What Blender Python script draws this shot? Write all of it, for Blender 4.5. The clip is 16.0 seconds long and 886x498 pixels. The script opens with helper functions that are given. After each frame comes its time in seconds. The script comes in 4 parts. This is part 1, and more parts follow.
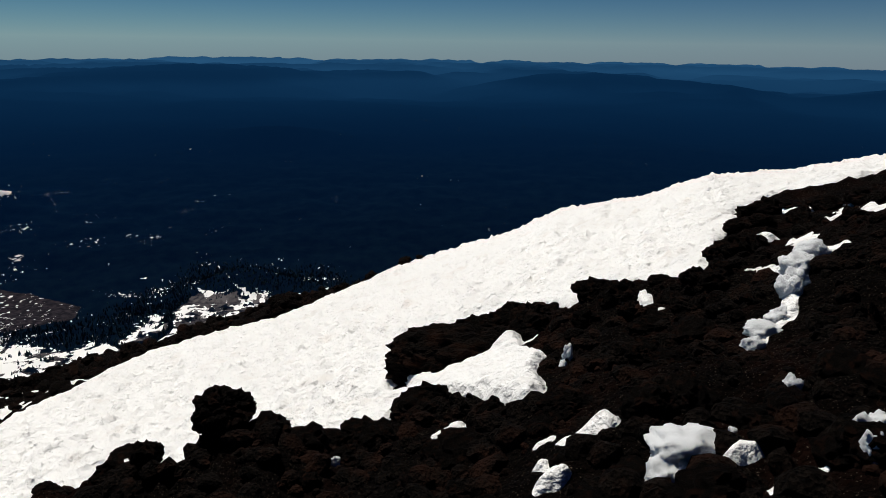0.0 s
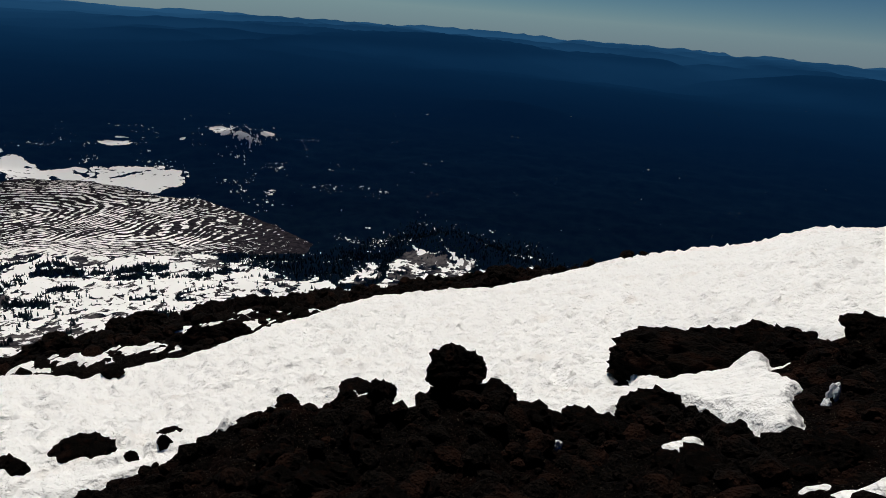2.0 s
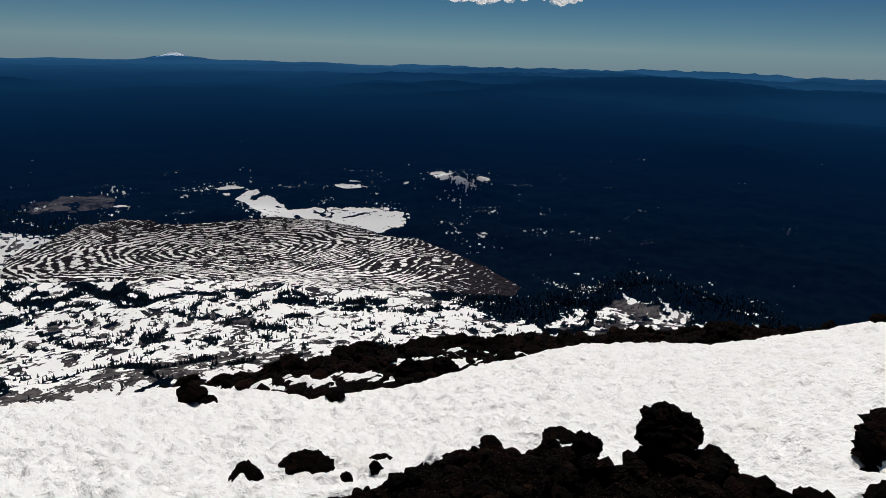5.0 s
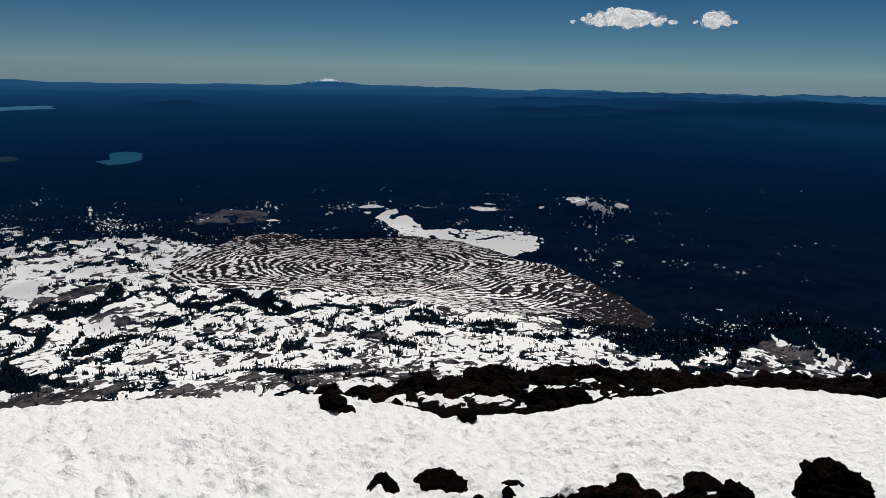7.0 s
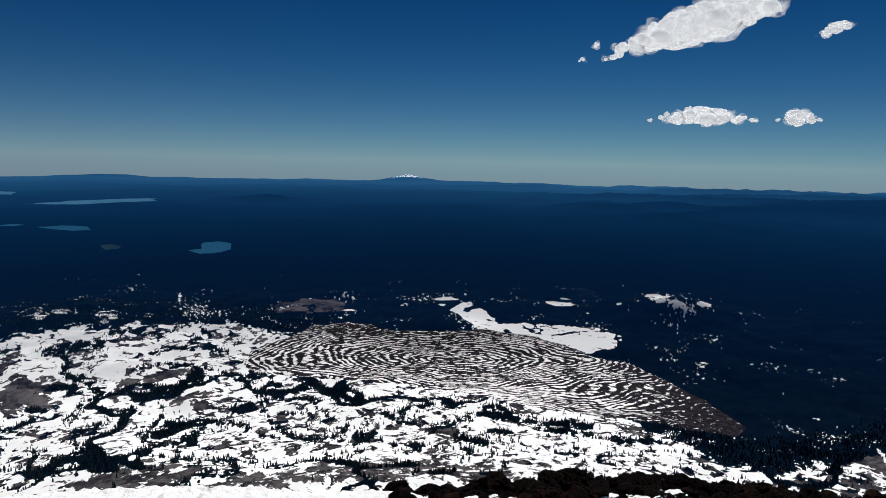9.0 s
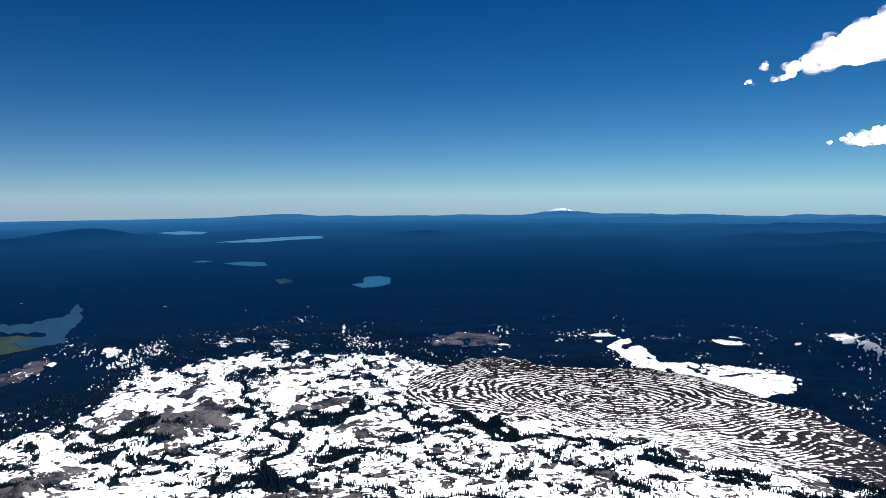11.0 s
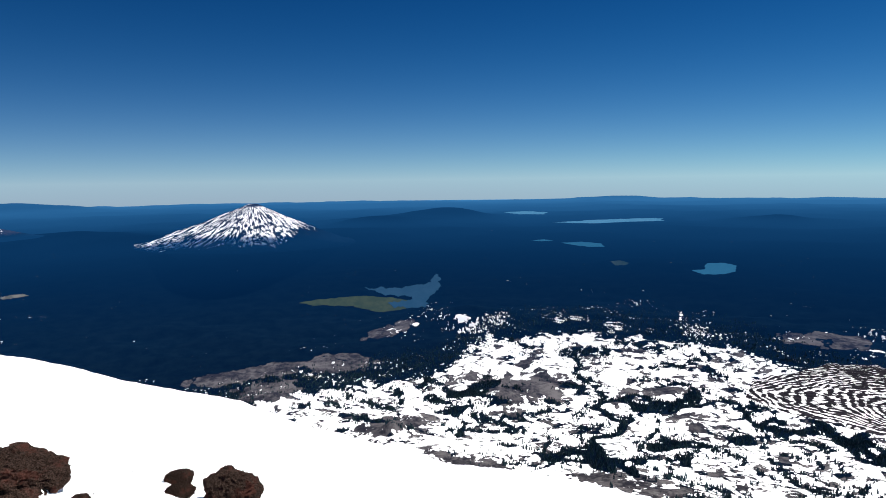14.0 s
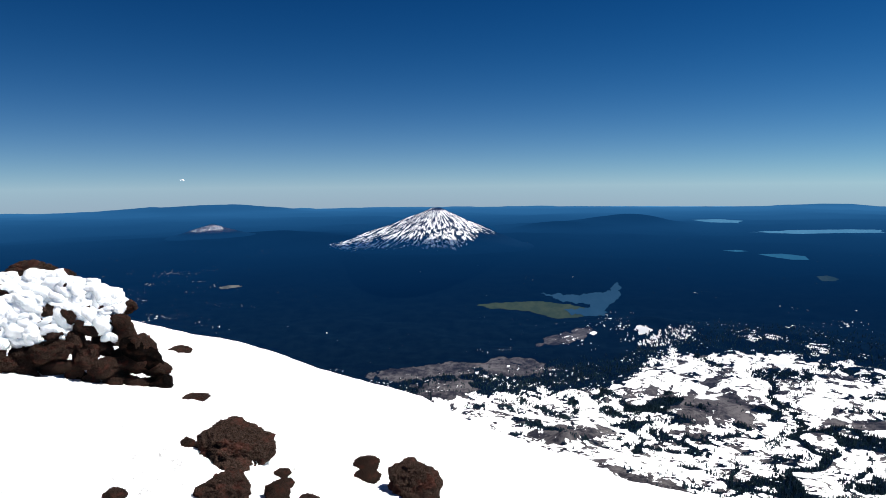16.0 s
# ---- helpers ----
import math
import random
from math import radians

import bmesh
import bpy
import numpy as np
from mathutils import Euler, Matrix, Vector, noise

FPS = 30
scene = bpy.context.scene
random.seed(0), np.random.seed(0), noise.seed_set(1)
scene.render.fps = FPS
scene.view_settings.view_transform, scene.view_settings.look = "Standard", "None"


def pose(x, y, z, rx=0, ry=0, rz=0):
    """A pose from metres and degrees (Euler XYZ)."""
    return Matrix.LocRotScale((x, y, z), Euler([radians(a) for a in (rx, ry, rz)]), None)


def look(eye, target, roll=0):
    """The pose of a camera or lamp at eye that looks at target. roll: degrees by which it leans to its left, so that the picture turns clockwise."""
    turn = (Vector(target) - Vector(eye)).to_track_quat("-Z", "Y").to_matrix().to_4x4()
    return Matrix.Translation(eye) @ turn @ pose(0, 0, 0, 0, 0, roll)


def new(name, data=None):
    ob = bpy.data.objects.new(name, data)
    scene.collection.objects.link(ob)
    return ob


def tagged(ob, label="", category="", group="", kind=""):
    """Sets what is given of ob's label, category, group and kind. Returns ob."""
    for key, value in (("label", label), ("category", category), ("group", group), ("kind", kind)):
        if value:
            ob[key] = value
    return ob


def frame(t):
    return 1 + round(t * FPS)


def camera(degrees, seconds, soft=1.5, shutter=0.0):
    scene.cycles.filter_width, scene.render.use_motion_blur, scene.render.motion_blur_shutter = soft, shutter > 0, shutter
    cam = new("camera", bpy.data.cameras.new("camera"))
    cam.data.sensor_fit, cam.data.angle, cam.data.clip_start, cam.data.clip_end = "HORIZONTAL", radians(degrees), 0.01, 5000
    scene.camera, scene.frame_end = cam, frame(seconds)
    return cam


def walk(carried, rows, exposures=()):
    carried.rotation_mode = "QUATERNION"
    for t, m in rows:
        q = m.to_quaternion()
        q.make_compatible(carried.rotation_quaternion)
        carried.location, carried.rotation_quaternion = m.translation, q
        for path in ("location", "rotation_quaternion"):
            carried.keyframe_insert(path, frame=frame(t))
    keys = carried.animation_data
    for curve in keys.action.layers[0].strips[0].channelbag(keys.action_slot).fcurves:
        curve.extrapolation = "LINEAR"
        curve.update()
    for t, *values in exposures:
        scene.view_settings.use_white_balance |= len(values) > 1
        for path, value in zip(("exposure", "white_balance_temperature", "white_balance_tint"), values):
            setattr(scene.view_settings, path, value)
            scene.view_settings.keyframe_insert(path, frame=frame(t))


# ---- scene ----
# ---- camera ----
cam = camera(66.4, 16.0, 0.9)
PATH = [
    (0.0, -0.000, 0.000, -0.010, 72.88, -0.75, 0.00),
    (0.5, -0.091, -0.003, -0.030, 71.96, -2.41, 5.07),
    (1.0, -0.204, -0.004, -0.038, 69.99, -3.00, 10.93),
    (1.5, -0.298, 0.030, -0.050, 69.92, -3.65, 15.97),
    (2.0, -0.406, 0.046, -0.080, 70.39, -4.59, 19.74),
    (2.5, -0.475, 0.064, -0.098, 70.73, -4.36, 21.88),
    (3.0, -0.461, 0.074, -0.101, 71.70, -4.34, 27.04),
    (3.5, -0.425, 0.084, -0.097, 72.21, -4.33, 30.65),
    (4.0, -0.413, 0.074, -0.090, 72.41, -3.01, 32.60),
    (6.5, -0.478, -0.055, -0.045, 74.76, -1.60, 45.76),
    (7.0, -0.486, -0.090, -0.038, 74.89, -1.22, 48.72),
    (7.5, -0.505, -0.096, -0.042, 74.21, -0.96, 52.12),
    (8.0, -0.525, -0.103, -0.045, 74.56, -0.74, 54.28),
    (8.5, -0.546, -0.097, -0.041, 77.23, -0.79, 55.07),
    (9.0, -0.552, -0.095, -0.039, 82.62, -1.27, 55.15),
    (9.5, -0.553, -0.095, -0.039, 84.70, -0.89, 61.61),
    (12.0, -0.556, -0.096, -0.039, 84.97, 0.34, 73.18),
    (12.5, -0.556, -0.097, -0.039, 85.10, -0.50, 80.01),
    (13.0, -0.557, -0.097, -0.039, 84.25, -0.23, 85.36),
    (13.5, -0.558, -0.099, -0.039, 84.23, 0.12, 91.49),
    (14.0, -0.558, -0.108, -0.040, 84.12, 0.75, 96.01),
    (14.5, -0.562, -0.123, -0.043, 83.79, 1.37, 101.07),
    (15.0, -0.560, -0.132, -0.044, 84.22, 1.20, 104.91),
    (15.5, -0.551, -0.138, -0.042, 84.87, 1.16, 107.89),
    (16.0, -0.535, -0.145, -0.036, 84.71, 0.50, 111.12),
]
EXPOSURES = [(0.0, -0.20, 6650, 9), (1.0, -0.30, 6650, 9), (2.0, -0.39, 6650, 9), (4.0, -0.36, 6500, 10), (7.0, -0.38, 6450, 10), (8.5, -0.38, 6300, 10), (9.0, -0.14, 6250, 10), (9.5, 0.46, 6200, 10), (12.5, 0.84, 6200, 10), (16.0, 0.77, 6300, 10)]
walk(cam, [(t, pose(x, y, z, rx, ry, rz)) for t, x, y, z, rx, ry, rz in PATH], EXPOSURES)

# ---- sky and sun ----
SUN_AZ, SUN_EL = 36.0, 56.0     # bearing to the left of straight ahead, height
world = bpy.data.worlds.new("sky")
scene.world = world
world.use_nodes = True
wn, wl = world.node_tree.nodes, world.node_tree.links
sky = wn.new("ShaderNodeTexSky")
sky.sky_type, sky.sun_disc = "NISHITA", False
sky.sun_elevation, sky.sun_rotation = radians(SUN_EL), radians(-SUN_AZ)
sky.altitude, sky.air_density, sky.dust_density, sky.ozone_density = 3100, 1.0, 0.6, 2.5
wn["Background"].inputs["Strength"].default_value = 0.05
split, join = wn.new("ShaderNodeSeparateColor"), wn.new("ShaderNodeCombineColor")
wl.new(sky.outputs["Color"], split.inputs[0])
for k, (level, power) in enumerate(((3.4, 2.2), (7.8, 1.6), (8.5, 1.28))):     # thin, dry mountain air: a deeper blue overhead
    scale, lift = wn.new("ShaderNodeMath"), wn.new("ShaderNodeMath")
    scale.operation, scale.inputs[1].default_value = "MULTIPLY", 0.066
    lift.operation, lift.inputs[1].default_value = "POWER", power
    gain = wn.new("ShaderNodeMath")
    gain.operation, gain.inputs[1].default_value = "MULTIPLY", level
    wl.new(split.outputs[k], scale.inputs[0])
    wl.new(scale.outputs[0], lift.inputs[0])
    wl.new(lift.outputs[0], gain.inputs[0])
    wl.new(gain.outputs[0], join.inputs[k])
way = wn.new("ShaderNodeTexCoord")
xyz = wn.new("ShaderNodeSeparateXYZ")
wl.new(way.outputs["Generated"], xyz.inputs[0])
total = join.outputs[0]
for depth, tint in ((0.05, (3.3, 2.2, 1.65)), (0.16, (0.1, 1.1, 2.3))):        # pale air low over the horizon
    up, fall, grow = wn.new("ShaderNodeMath"), wn.new("ShaderNodeMath"), wn.new("ShaderNodeMath")
    up.operation, up.inputs[1].default_value = "MAXIMUM", 0.0
    fall.operation, fall.inputs[1].default_value = "MULTIPLY", -1 / depth
    grow.operation = "EXPONENT"
    wl.new(xyz.outputs["Z"], up.inputs[0])
    wl.new(up.outputs[0], fall.inputs[0])
    wl.new(fall.outputs[0], grow.inputs[0])
    veil, add = wn.new("ShaderNodeVectorMath"), wn.new("ShaderNodeVectorMath")
    veil.operation, veil.inputs[0].default_value = "SCALE", tint
    wl.new(grow.outputs[0], veil.inputs["Scale"])
    wl.new(total, add.inputs[0])
    wl.new(veil.outputs[0], add.inputs[1])
    total = add.outputs[0]
wl.new(total, wn["Background"].inputs["Color"])
sun = new("sun", bpy.data.lights.new("sun", "SUN"))
sun.data.energy, sun.data.angle, sun.data.color = 4.5, radians(0.53), (1.0, 0.965, 0.91)
sun.matrix_world = look((0, 0, 0), (math.sin(radians(SUN_AZ)) * math.cos(radians(SUN_EL)),
                                    -math.cos(radians(SUN_AZ)) * math.cos(radians(SUN_EL)), -math.sin(radians(SUN_EL))))


# ---- materials ----
class Mat:
    """A node material with short ways to wire it."""

    def __init__(self, name, rough=0.8, spec=0.3):
        self.m = bpy.data.materials.new(name)
        self.m.use_nodes = True
        self.n, self.l = self.m.node_tree.nodes, self.m.node_tree.links
        self.bsdf = self.n["Principled BSDF"]
        self.bsdf.inputs["Roughness"].default_value = rough
        self.bsdf.inputs["Specular IOR Level"].default_value = spec

    def put(self, socket, value):
        if isinstance(value, bpy.types.NodeSocket):
            self.l.new(value, socket)
        else:
            socket.default_value = (*value, 1) if isinstance(value, tuple) and len(value) == 3 and socket.type == "RGBA" else value

    def coords(self, kind="Object"):
        return self.n.new("ShaderNodeTexCoord").outputs[kind]

    def attr(self, name, out="Fac"):
        a = self.n.new("ShaderNodeAttribute")
        a.attribute_name = name
        return a.outputs[out]

    def noise(self, vec, scale, detail=4.0, rough=0.55, distort=0.0):
        t = self.n.new("ShaderNodeTexNoise")
        for key, v in (("Scale", scale), ("Detail", detail), ("Roughness", rough), ("Distortion", distort)):
            t.inputs[key].default_value = v
        self.l.new(vec, t.inputs["Vector"])
        return t.outputs["Fac"]

    def cells(self, vec, scale, out="Distance"):
        t = self.n.new("ShaderNodeTexVoronoi")
        t.inputs["Scale"].default_value = scale
        self.l.new(vec, t.inputs["Vector"])
        return t.outputs[out]

    def math(self, op, a, b=0.0, c=0.0):
        t = self.n.new("ShaderNodeMath")
        t.operation = op
        for s, v in zip(t.inputs, (a, b, c)):
            self.put(s, v)
        return t.outputs[0]

    def step(self, v, lo, hi, out_lo=0.0, out_hi=1.0):
        t = self.n.new("ShaderNodeMapRange")
        t.interpolation_type = "SMOOTHSTEP"
        for s, x in zip(t.inputs, (v, lo, hi, out_lo, out_hi)):
            self.put(s, x)
        return t.outputs[0]

    def mix(self, fac, a, b):
        t = self.n.new("ShaderNodeMix")
        t.data_type = "RGBA"
        self.put(t.inputs[0], fac)
        self.put(t.inputs[6], a)
        self.put(t.inputs[7], b)
        return t.outputs[2]

    def scaled(self, vec, sx, sy, sz):
        t = self.n.new("ShaderNodeMapping")
        t.inputs["Scale"].default_value = (sx, sy, sz)
        self.l.new(vec, t.inputs["Vector"])
        return t.outputs[0]

    def colour(self, c):
        self.put(self.bsdf.inputs["Base Color"], c)

    def bump(self, height, strength, distance):
        t = self.n.new("ShaderNodeBump")
        t.inputs["Strength"].default_value, t.inputs["Distance"].default_value = strength, distance
        self.l.new(height, t.inputs["Height"])
        self.l.new(t.outputs[0], self.bsdf.inputs["Normal"])


def snow_material():
    m = Mat("snow", 0.55, 0.25)
    p = m.coords()
    grain, lumps, dirt = m.noise(p, 60, 3), m.noise(p, 5.5, 4, 0.55), m.noise(p, 1.1, 6, 0.65)
    dabs = m.noise(p, 17, 3, 0.6)
    tint = m.mix(m.step(dirt, 0.52, 0.75), (0.95, 0.95, 0.94), (0.86, 0.83, 0.80))
    m.colour(m.mix(m.step(lumps, 0.3, 0.45, 0.35, 0.0), tint, (0.80, 0.80, 0.80)))
    m.bump(m.math("ADD", m.math("MULTIPLY", lumps, 1.0), m.math("ADD", m.math("MULTIPLY", grain, 0.08), m.math("MULTIPLY", dabs, 0.22))), 1.0, 0.125)
    return m.m


def rime_material():
    m = Mat("rime", 0.35, 0.4)
    p = m.coords()
    m.colour(m.mix(m.noise(p, 9, 4), (0.86, 0.88, 0.90), (0.78, 0.81, 0.84)))
    m.bump(m.noise(p, 25, 5, 0.6), 0.6, 0.03)
    return m.m


def rock_material(name, dark, mid, red):
    """Rough lava rock: pitted, with iron-red and pale crusts."""
    m = Mat(name, 0.95, 0.03)
    p = m.coords()
    big, fine, pits = m.noise(p, 2.2, 5, 0.6), m.noise(p, 26, 6, 0.7), m.cells(p, 38)
    c = m.mix(m.step(fine, 0.35, 0.7), dark, mid)
    c = m.mix(m.step(big, 0.48, 0.68), c, red)
    c = m.mix(m.step(m.noise(p, 45, 3), 0.60, 0.74, 0, 0.4), c, tuple(min(1, v * 2.2) for v in mid))
    m.colour(c)
    m.bump(m.math("ADD", m.math("MULTIPLY", fine, 1.0), m.math("MULTIPLY", pits, 0.6)), 1.0, 0.05)
    return m.m


def cinder_material():
    m = Mat("cinder", 0.95, 0.02)
    p = m.coords()
    fine, big, peb = m.noise(p, 40, 5, 0.7), m.noise(p, 1.3, 5, 0.6), m.cells(p, 22)
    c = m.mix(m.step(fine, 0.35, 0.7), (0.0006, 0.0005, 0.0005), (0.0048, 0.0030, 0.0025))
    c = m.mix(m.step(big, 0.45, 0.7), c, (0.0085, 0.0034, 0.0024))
    c = m.mix(m.step(m.noise(p, 70, 1), 0.68, 0.72, 0, 0.7), c, (0.16, 0.13, 0.10))
    m.colour(c)
    m.bump(m.math("SUBTRACT", fine, peb), 1.0, 0.05)
    return m.m


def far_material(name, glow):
    """Valley floor: dark conifer forest, snow patches, bare pumice; blue emission stands in for haze."""
    m = Mat(name, 0.95, 0.0)
    p = m.attr("plan", "Vector")
    d = m.attr("km")
    wood = m.noise(p, 18, 6, 0.7)
    forest = m.mix(m.step(wood, 0.35, 0.65), (0.0008, 0.0028, 0.0055), (0.002, 0.0058, 0.0095))
    bare = m.mix(m.step(m.math("ADD", m.math("MULTIPLY", m.noise(p, 9, 5, 0.6), 0.6), m.math("MULTIPLY", m.noise(p, 46, 4, 0.65), 0.4)), 0.4, 0.62), (0.016, 0.015, 0.017), (0.102, 0.093, 0.092))
    ground = m.mix(m.step(m.math("ADD", m.attr("bare"), m.math("MULTIPLY", m.math("SUBTRACT", m.noise(p, 14, 5, 0.6), 0.5), 1.7)), 0.45, 0.55), forest, bare)
    lens = m.noise(p, 19.0, 3, 0.5, 0.9)                  # melted-out hollows, longer than deep
    n = m.math("ADD", m.math("MULTIPLY", m.math("SUBTRACT", lens, 0.5), 2.6), m.math("MULTIPLY", m.math("SUBTRACT", m.noise(p, 5.0, 4, 0.55, 0.7), 0.5), 1.5))
    n = m.math("ADD", n, m.math("MULTIPLY", m.math("SUBTRACT", m.noise(p, 55.0, 4, 0.65, 0.3), 0.5), 1.3))
    v = m.math("ADD", m.attr("snow"), n)
    crest = m.math("ABSOLUTE", m.math("SUBTRACT", m.noise(p, 4.2, 4, 0.5, 1.2), 0.5))     # thin winding rock crests
    v = m.math("SUBTRACT", v, m.step(crest, 0.004, 0.022, 0.26, 0.0))
    speck = m.math("ADD", m.noise(m.scaled(p, 1.0, 0.45, 1.0), 85.0, 3, 0.6), m.math("MULTIPLY", m.math("SUBTRACT", m.noise(p, 6.0, 3), 0.5), 0.8))
    white = m.math("MAXIMUM", m.step(v, 0.47, 0.55), m.step(m.math("ADD", speck, m.attr("speck")), 0.70, 0.73))
    white = m.mix(white, ground, (0.84, 0.84, 0.83))
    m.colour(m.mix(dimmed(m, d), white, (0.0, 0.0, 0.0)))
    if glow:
        haze_glow(m, d)
    return m.m


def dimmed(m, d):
    """How far a distant base colour fades to black, for light lost to air."""
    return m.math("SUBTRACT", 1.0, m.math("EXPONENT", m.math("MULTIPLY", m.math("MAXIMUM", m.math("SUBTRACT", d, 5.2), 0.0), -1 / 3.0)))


def haze_glow(m, d):
    """Haze painted as emission: the blue of many kilometres of air."""
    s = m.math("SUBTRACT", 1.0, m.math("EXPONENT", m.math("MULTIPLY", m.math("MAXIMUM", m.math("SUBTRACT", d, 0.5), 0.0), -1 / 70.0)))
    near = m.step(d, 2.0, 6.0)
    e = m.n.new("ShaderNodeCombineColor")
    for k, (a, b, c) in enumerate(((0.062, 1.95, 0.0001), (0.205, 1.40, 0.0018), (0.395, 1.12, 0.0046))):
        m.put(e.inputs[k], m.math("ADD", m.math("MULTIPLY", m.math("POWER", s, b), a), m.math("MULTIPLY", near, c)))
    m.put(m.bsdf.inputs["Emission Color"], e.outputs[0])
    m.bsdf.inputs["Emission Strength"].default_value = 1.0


def lava_material():
    """Old flow with bowed pressure ridges: snow lies in the furrows between them."""
    m = Mat("lava_flow", 1.0, 0.0)
    p = m.attr("plan", "Vector")
    rho = m.attr("ring")
    warp, curl = m.noise(p, 1.5, 3, 0.5), m.noise(p, 5.0, 3, 0.55)
    fine = m.noise(p, 30, 5, 0.62, 0.6)
    ph = m.math("ADD", m.math("MULTIPLY", rho, 190.0), m.math("ADD", m.math("MULTIPLY", warp, 40.0), m.math("MULTIPLY", curl, 10.0)))
    w = m.math("ADD", m.math("MULTIPLY", m.math("SINE", ph), 0.9), m.math("MULTIPLY", m.math("SUBTRACT", fine, 0.52), 8.5))
    w = m.math("ADD", w, m.math("MULTIPLY", m.math("SUBTRACT", m.noise(p, 9, 4, 0.6, 0.8), 0.5), 3.5))
    w = m.math("ADD", w, m.attr("snow"))
    rock = m.mix(m.step(m.noise(p, 40, 4, 0.6), 0.4, 0.65), (0.010, 0.010, 0.014), (0.032, 0.027, 0.033))
    m.colour(m.mix(m.step(w, -0.05, 0.15), rock, (0.84, 0.83, 0.82)))
    return m.m


def volcano_material():
    m = Mat("volcano", 1.0, 0.0)
    a, p, d = m.attr("streak", "Vector"), m.attr("plan", "Vector"), m.attr("km")
    n = m.math("ADD", m.math("MULTIPLY", m.noise(a, 1.0, 5, 0.62, 0.3), 0.7), m.math("MULTIPLY", m.noise(m.scaled(a, 2.6, 3.2, 1), 1.0, 4, 0.6), 0.4))
    v = m.math("ADD", m.attr("snow"), m.math("MULTIPLY", m.math("SUBTRACT", n, 0.55), 8.0))
    rock = m.mix(m.step(m.noise(m.scaled(a, 1.7, 1.7, 1), 1.0, 4), 0.4, 0.7), (0.006, 0.008, 0.012), (0.030, 0.020, 0.021))
    wood = m.mix(m.step(m.noise(p, 18, 6, 0.7), 0.35, 0.65), (0.0006, 0.001, 0.002), (0.001, 0.002, 0.003))
    ground = m.mix(m.step(m.math("ADD", m.attr("height"), m.math("MULTIPLY", m.math("SUBTRACT", n, 0.55), 0.8)), 0.50, 0.62), wood, rock)
    m.colour(m.mix(m.step(v, 0.47, 0.55), ground, (0.84, 0.84, 0.84)))
    # the plain's haze emission, painted on the cone too
    haze_glow(m, d)
    return m.m


def plain_material(name, a, b, scale, rough=0.9, spec=0.2, glow=None, coords="Object"):
    m = Mat(name, rough, spec)
    p = m.coords(coords)
    m.colour(m.mix(m.step(m.noise(p, scale, 5, 0.6), 0.35, 0.65), a, b))
    # emission that stands in for haze on far surfaces
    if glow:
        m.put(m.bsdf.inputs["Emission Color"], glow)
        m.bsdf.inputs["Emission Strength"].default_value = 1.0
    return m.m


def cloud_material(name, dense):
    """White vapour, emission standing in for much-scattered light; the veil lets the sky through."""
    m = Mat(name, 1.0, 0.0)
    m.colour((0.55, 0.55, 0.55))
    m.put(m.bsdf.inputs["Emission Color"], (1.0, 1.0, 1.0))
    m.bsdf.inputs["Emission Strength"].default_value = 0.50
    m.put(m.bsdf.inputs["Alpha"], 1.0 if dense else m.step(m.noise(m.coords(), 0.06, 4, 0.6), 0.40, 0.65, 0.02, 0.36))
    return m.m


SNOW, RIME, CINDER = snow_material(), rime_material(), cinder_material()
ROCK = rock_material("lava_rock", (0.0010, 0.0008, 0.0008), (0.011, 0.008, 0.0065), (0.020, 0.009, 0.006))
RED_ROCK = rock_material("red_lava_rock", (0.018, 0.012, 0.010), (0.135, 0.085, 0.064), (0.12, 0.048, 0.035))
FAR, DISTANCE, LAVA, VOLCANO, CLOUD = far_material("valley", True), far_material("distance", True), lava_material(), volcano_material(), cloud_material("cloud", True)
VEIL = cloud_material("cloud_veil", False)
# haze put into the firs' base colour as extra blue, without emission
TREE = plain_material("conifer", (0.005, 0.018, 0.026), (0.011, 0.036, 0.046), 0.02)


# ---- shared tools ----
def hash01(ix, iy, iz, seed):
    h = (ix.astype(np.int64) * 374761393 + iy.astype(np.int64) * 668265263 + iz.astype(np.int64) * 2147483647 + seed * 974634777) & 0xFFFFFFFF
    h = ((h ^ (h >> 13)) * 1274126177) & 0xFFFFFFFF
    return ((h ^ (h >> 16)) & 0xFFFF) / 65535.0


def vnoise(x, y, z=None, seed=0):
    """Value noise from 0 to 1 on arrays, in two or three dimensions."""
    x, y = np.asarray(x, float), np.asarray(y, float)
    fx, fy = np.floor(x), np.floor(y)
    u, v = x - fx, y - fy
    u, v = u * u * (3 - 2 * u), v * v * (3 - 2 * v)

    def plane(iz):
        a, b = hash01(fx, fy, iz, seed), hash01(fx + 1, fy, iz, seed)
        c, d = hash01(fx, fy + 1, iz, seed), hash01(fx + 1, fy + 1, iz, seed)
        return (a * (1 - u) + b * u) * (1 - v) + (c * (1 - u) + d * u) * v

    if z is None:
        return plane(np.zeros_like(fx))
    z = np.asarray(z, float)
    fz = np.floor(z)
    w = z - fz
    w = w * w * (3 - 2 * w)
    return plane(fz) * (1 - w) + plane(fz + 1) * w


def fbm(x, y, z=None, octaves=4, gain=0.5, seed=0):
    total, amp, norm = 0.0, 1.0, 0.0
    for k in range(octaves):
        s = 2.03**k
        total = total + amp * (vnoise(x * s + 17.3 * k, y * s - 9.1 * k, None if z is None else z * s + 3.7 * k, seed + k) - 0.5)
        norm += amp * 0.5
        amp *= gain
    return total / norm


def smooth(v, lo, hi):
    u = np.clip((v - lo) / (hi - lo), 0, 1)
    return u * u * (3 - 2 * u)


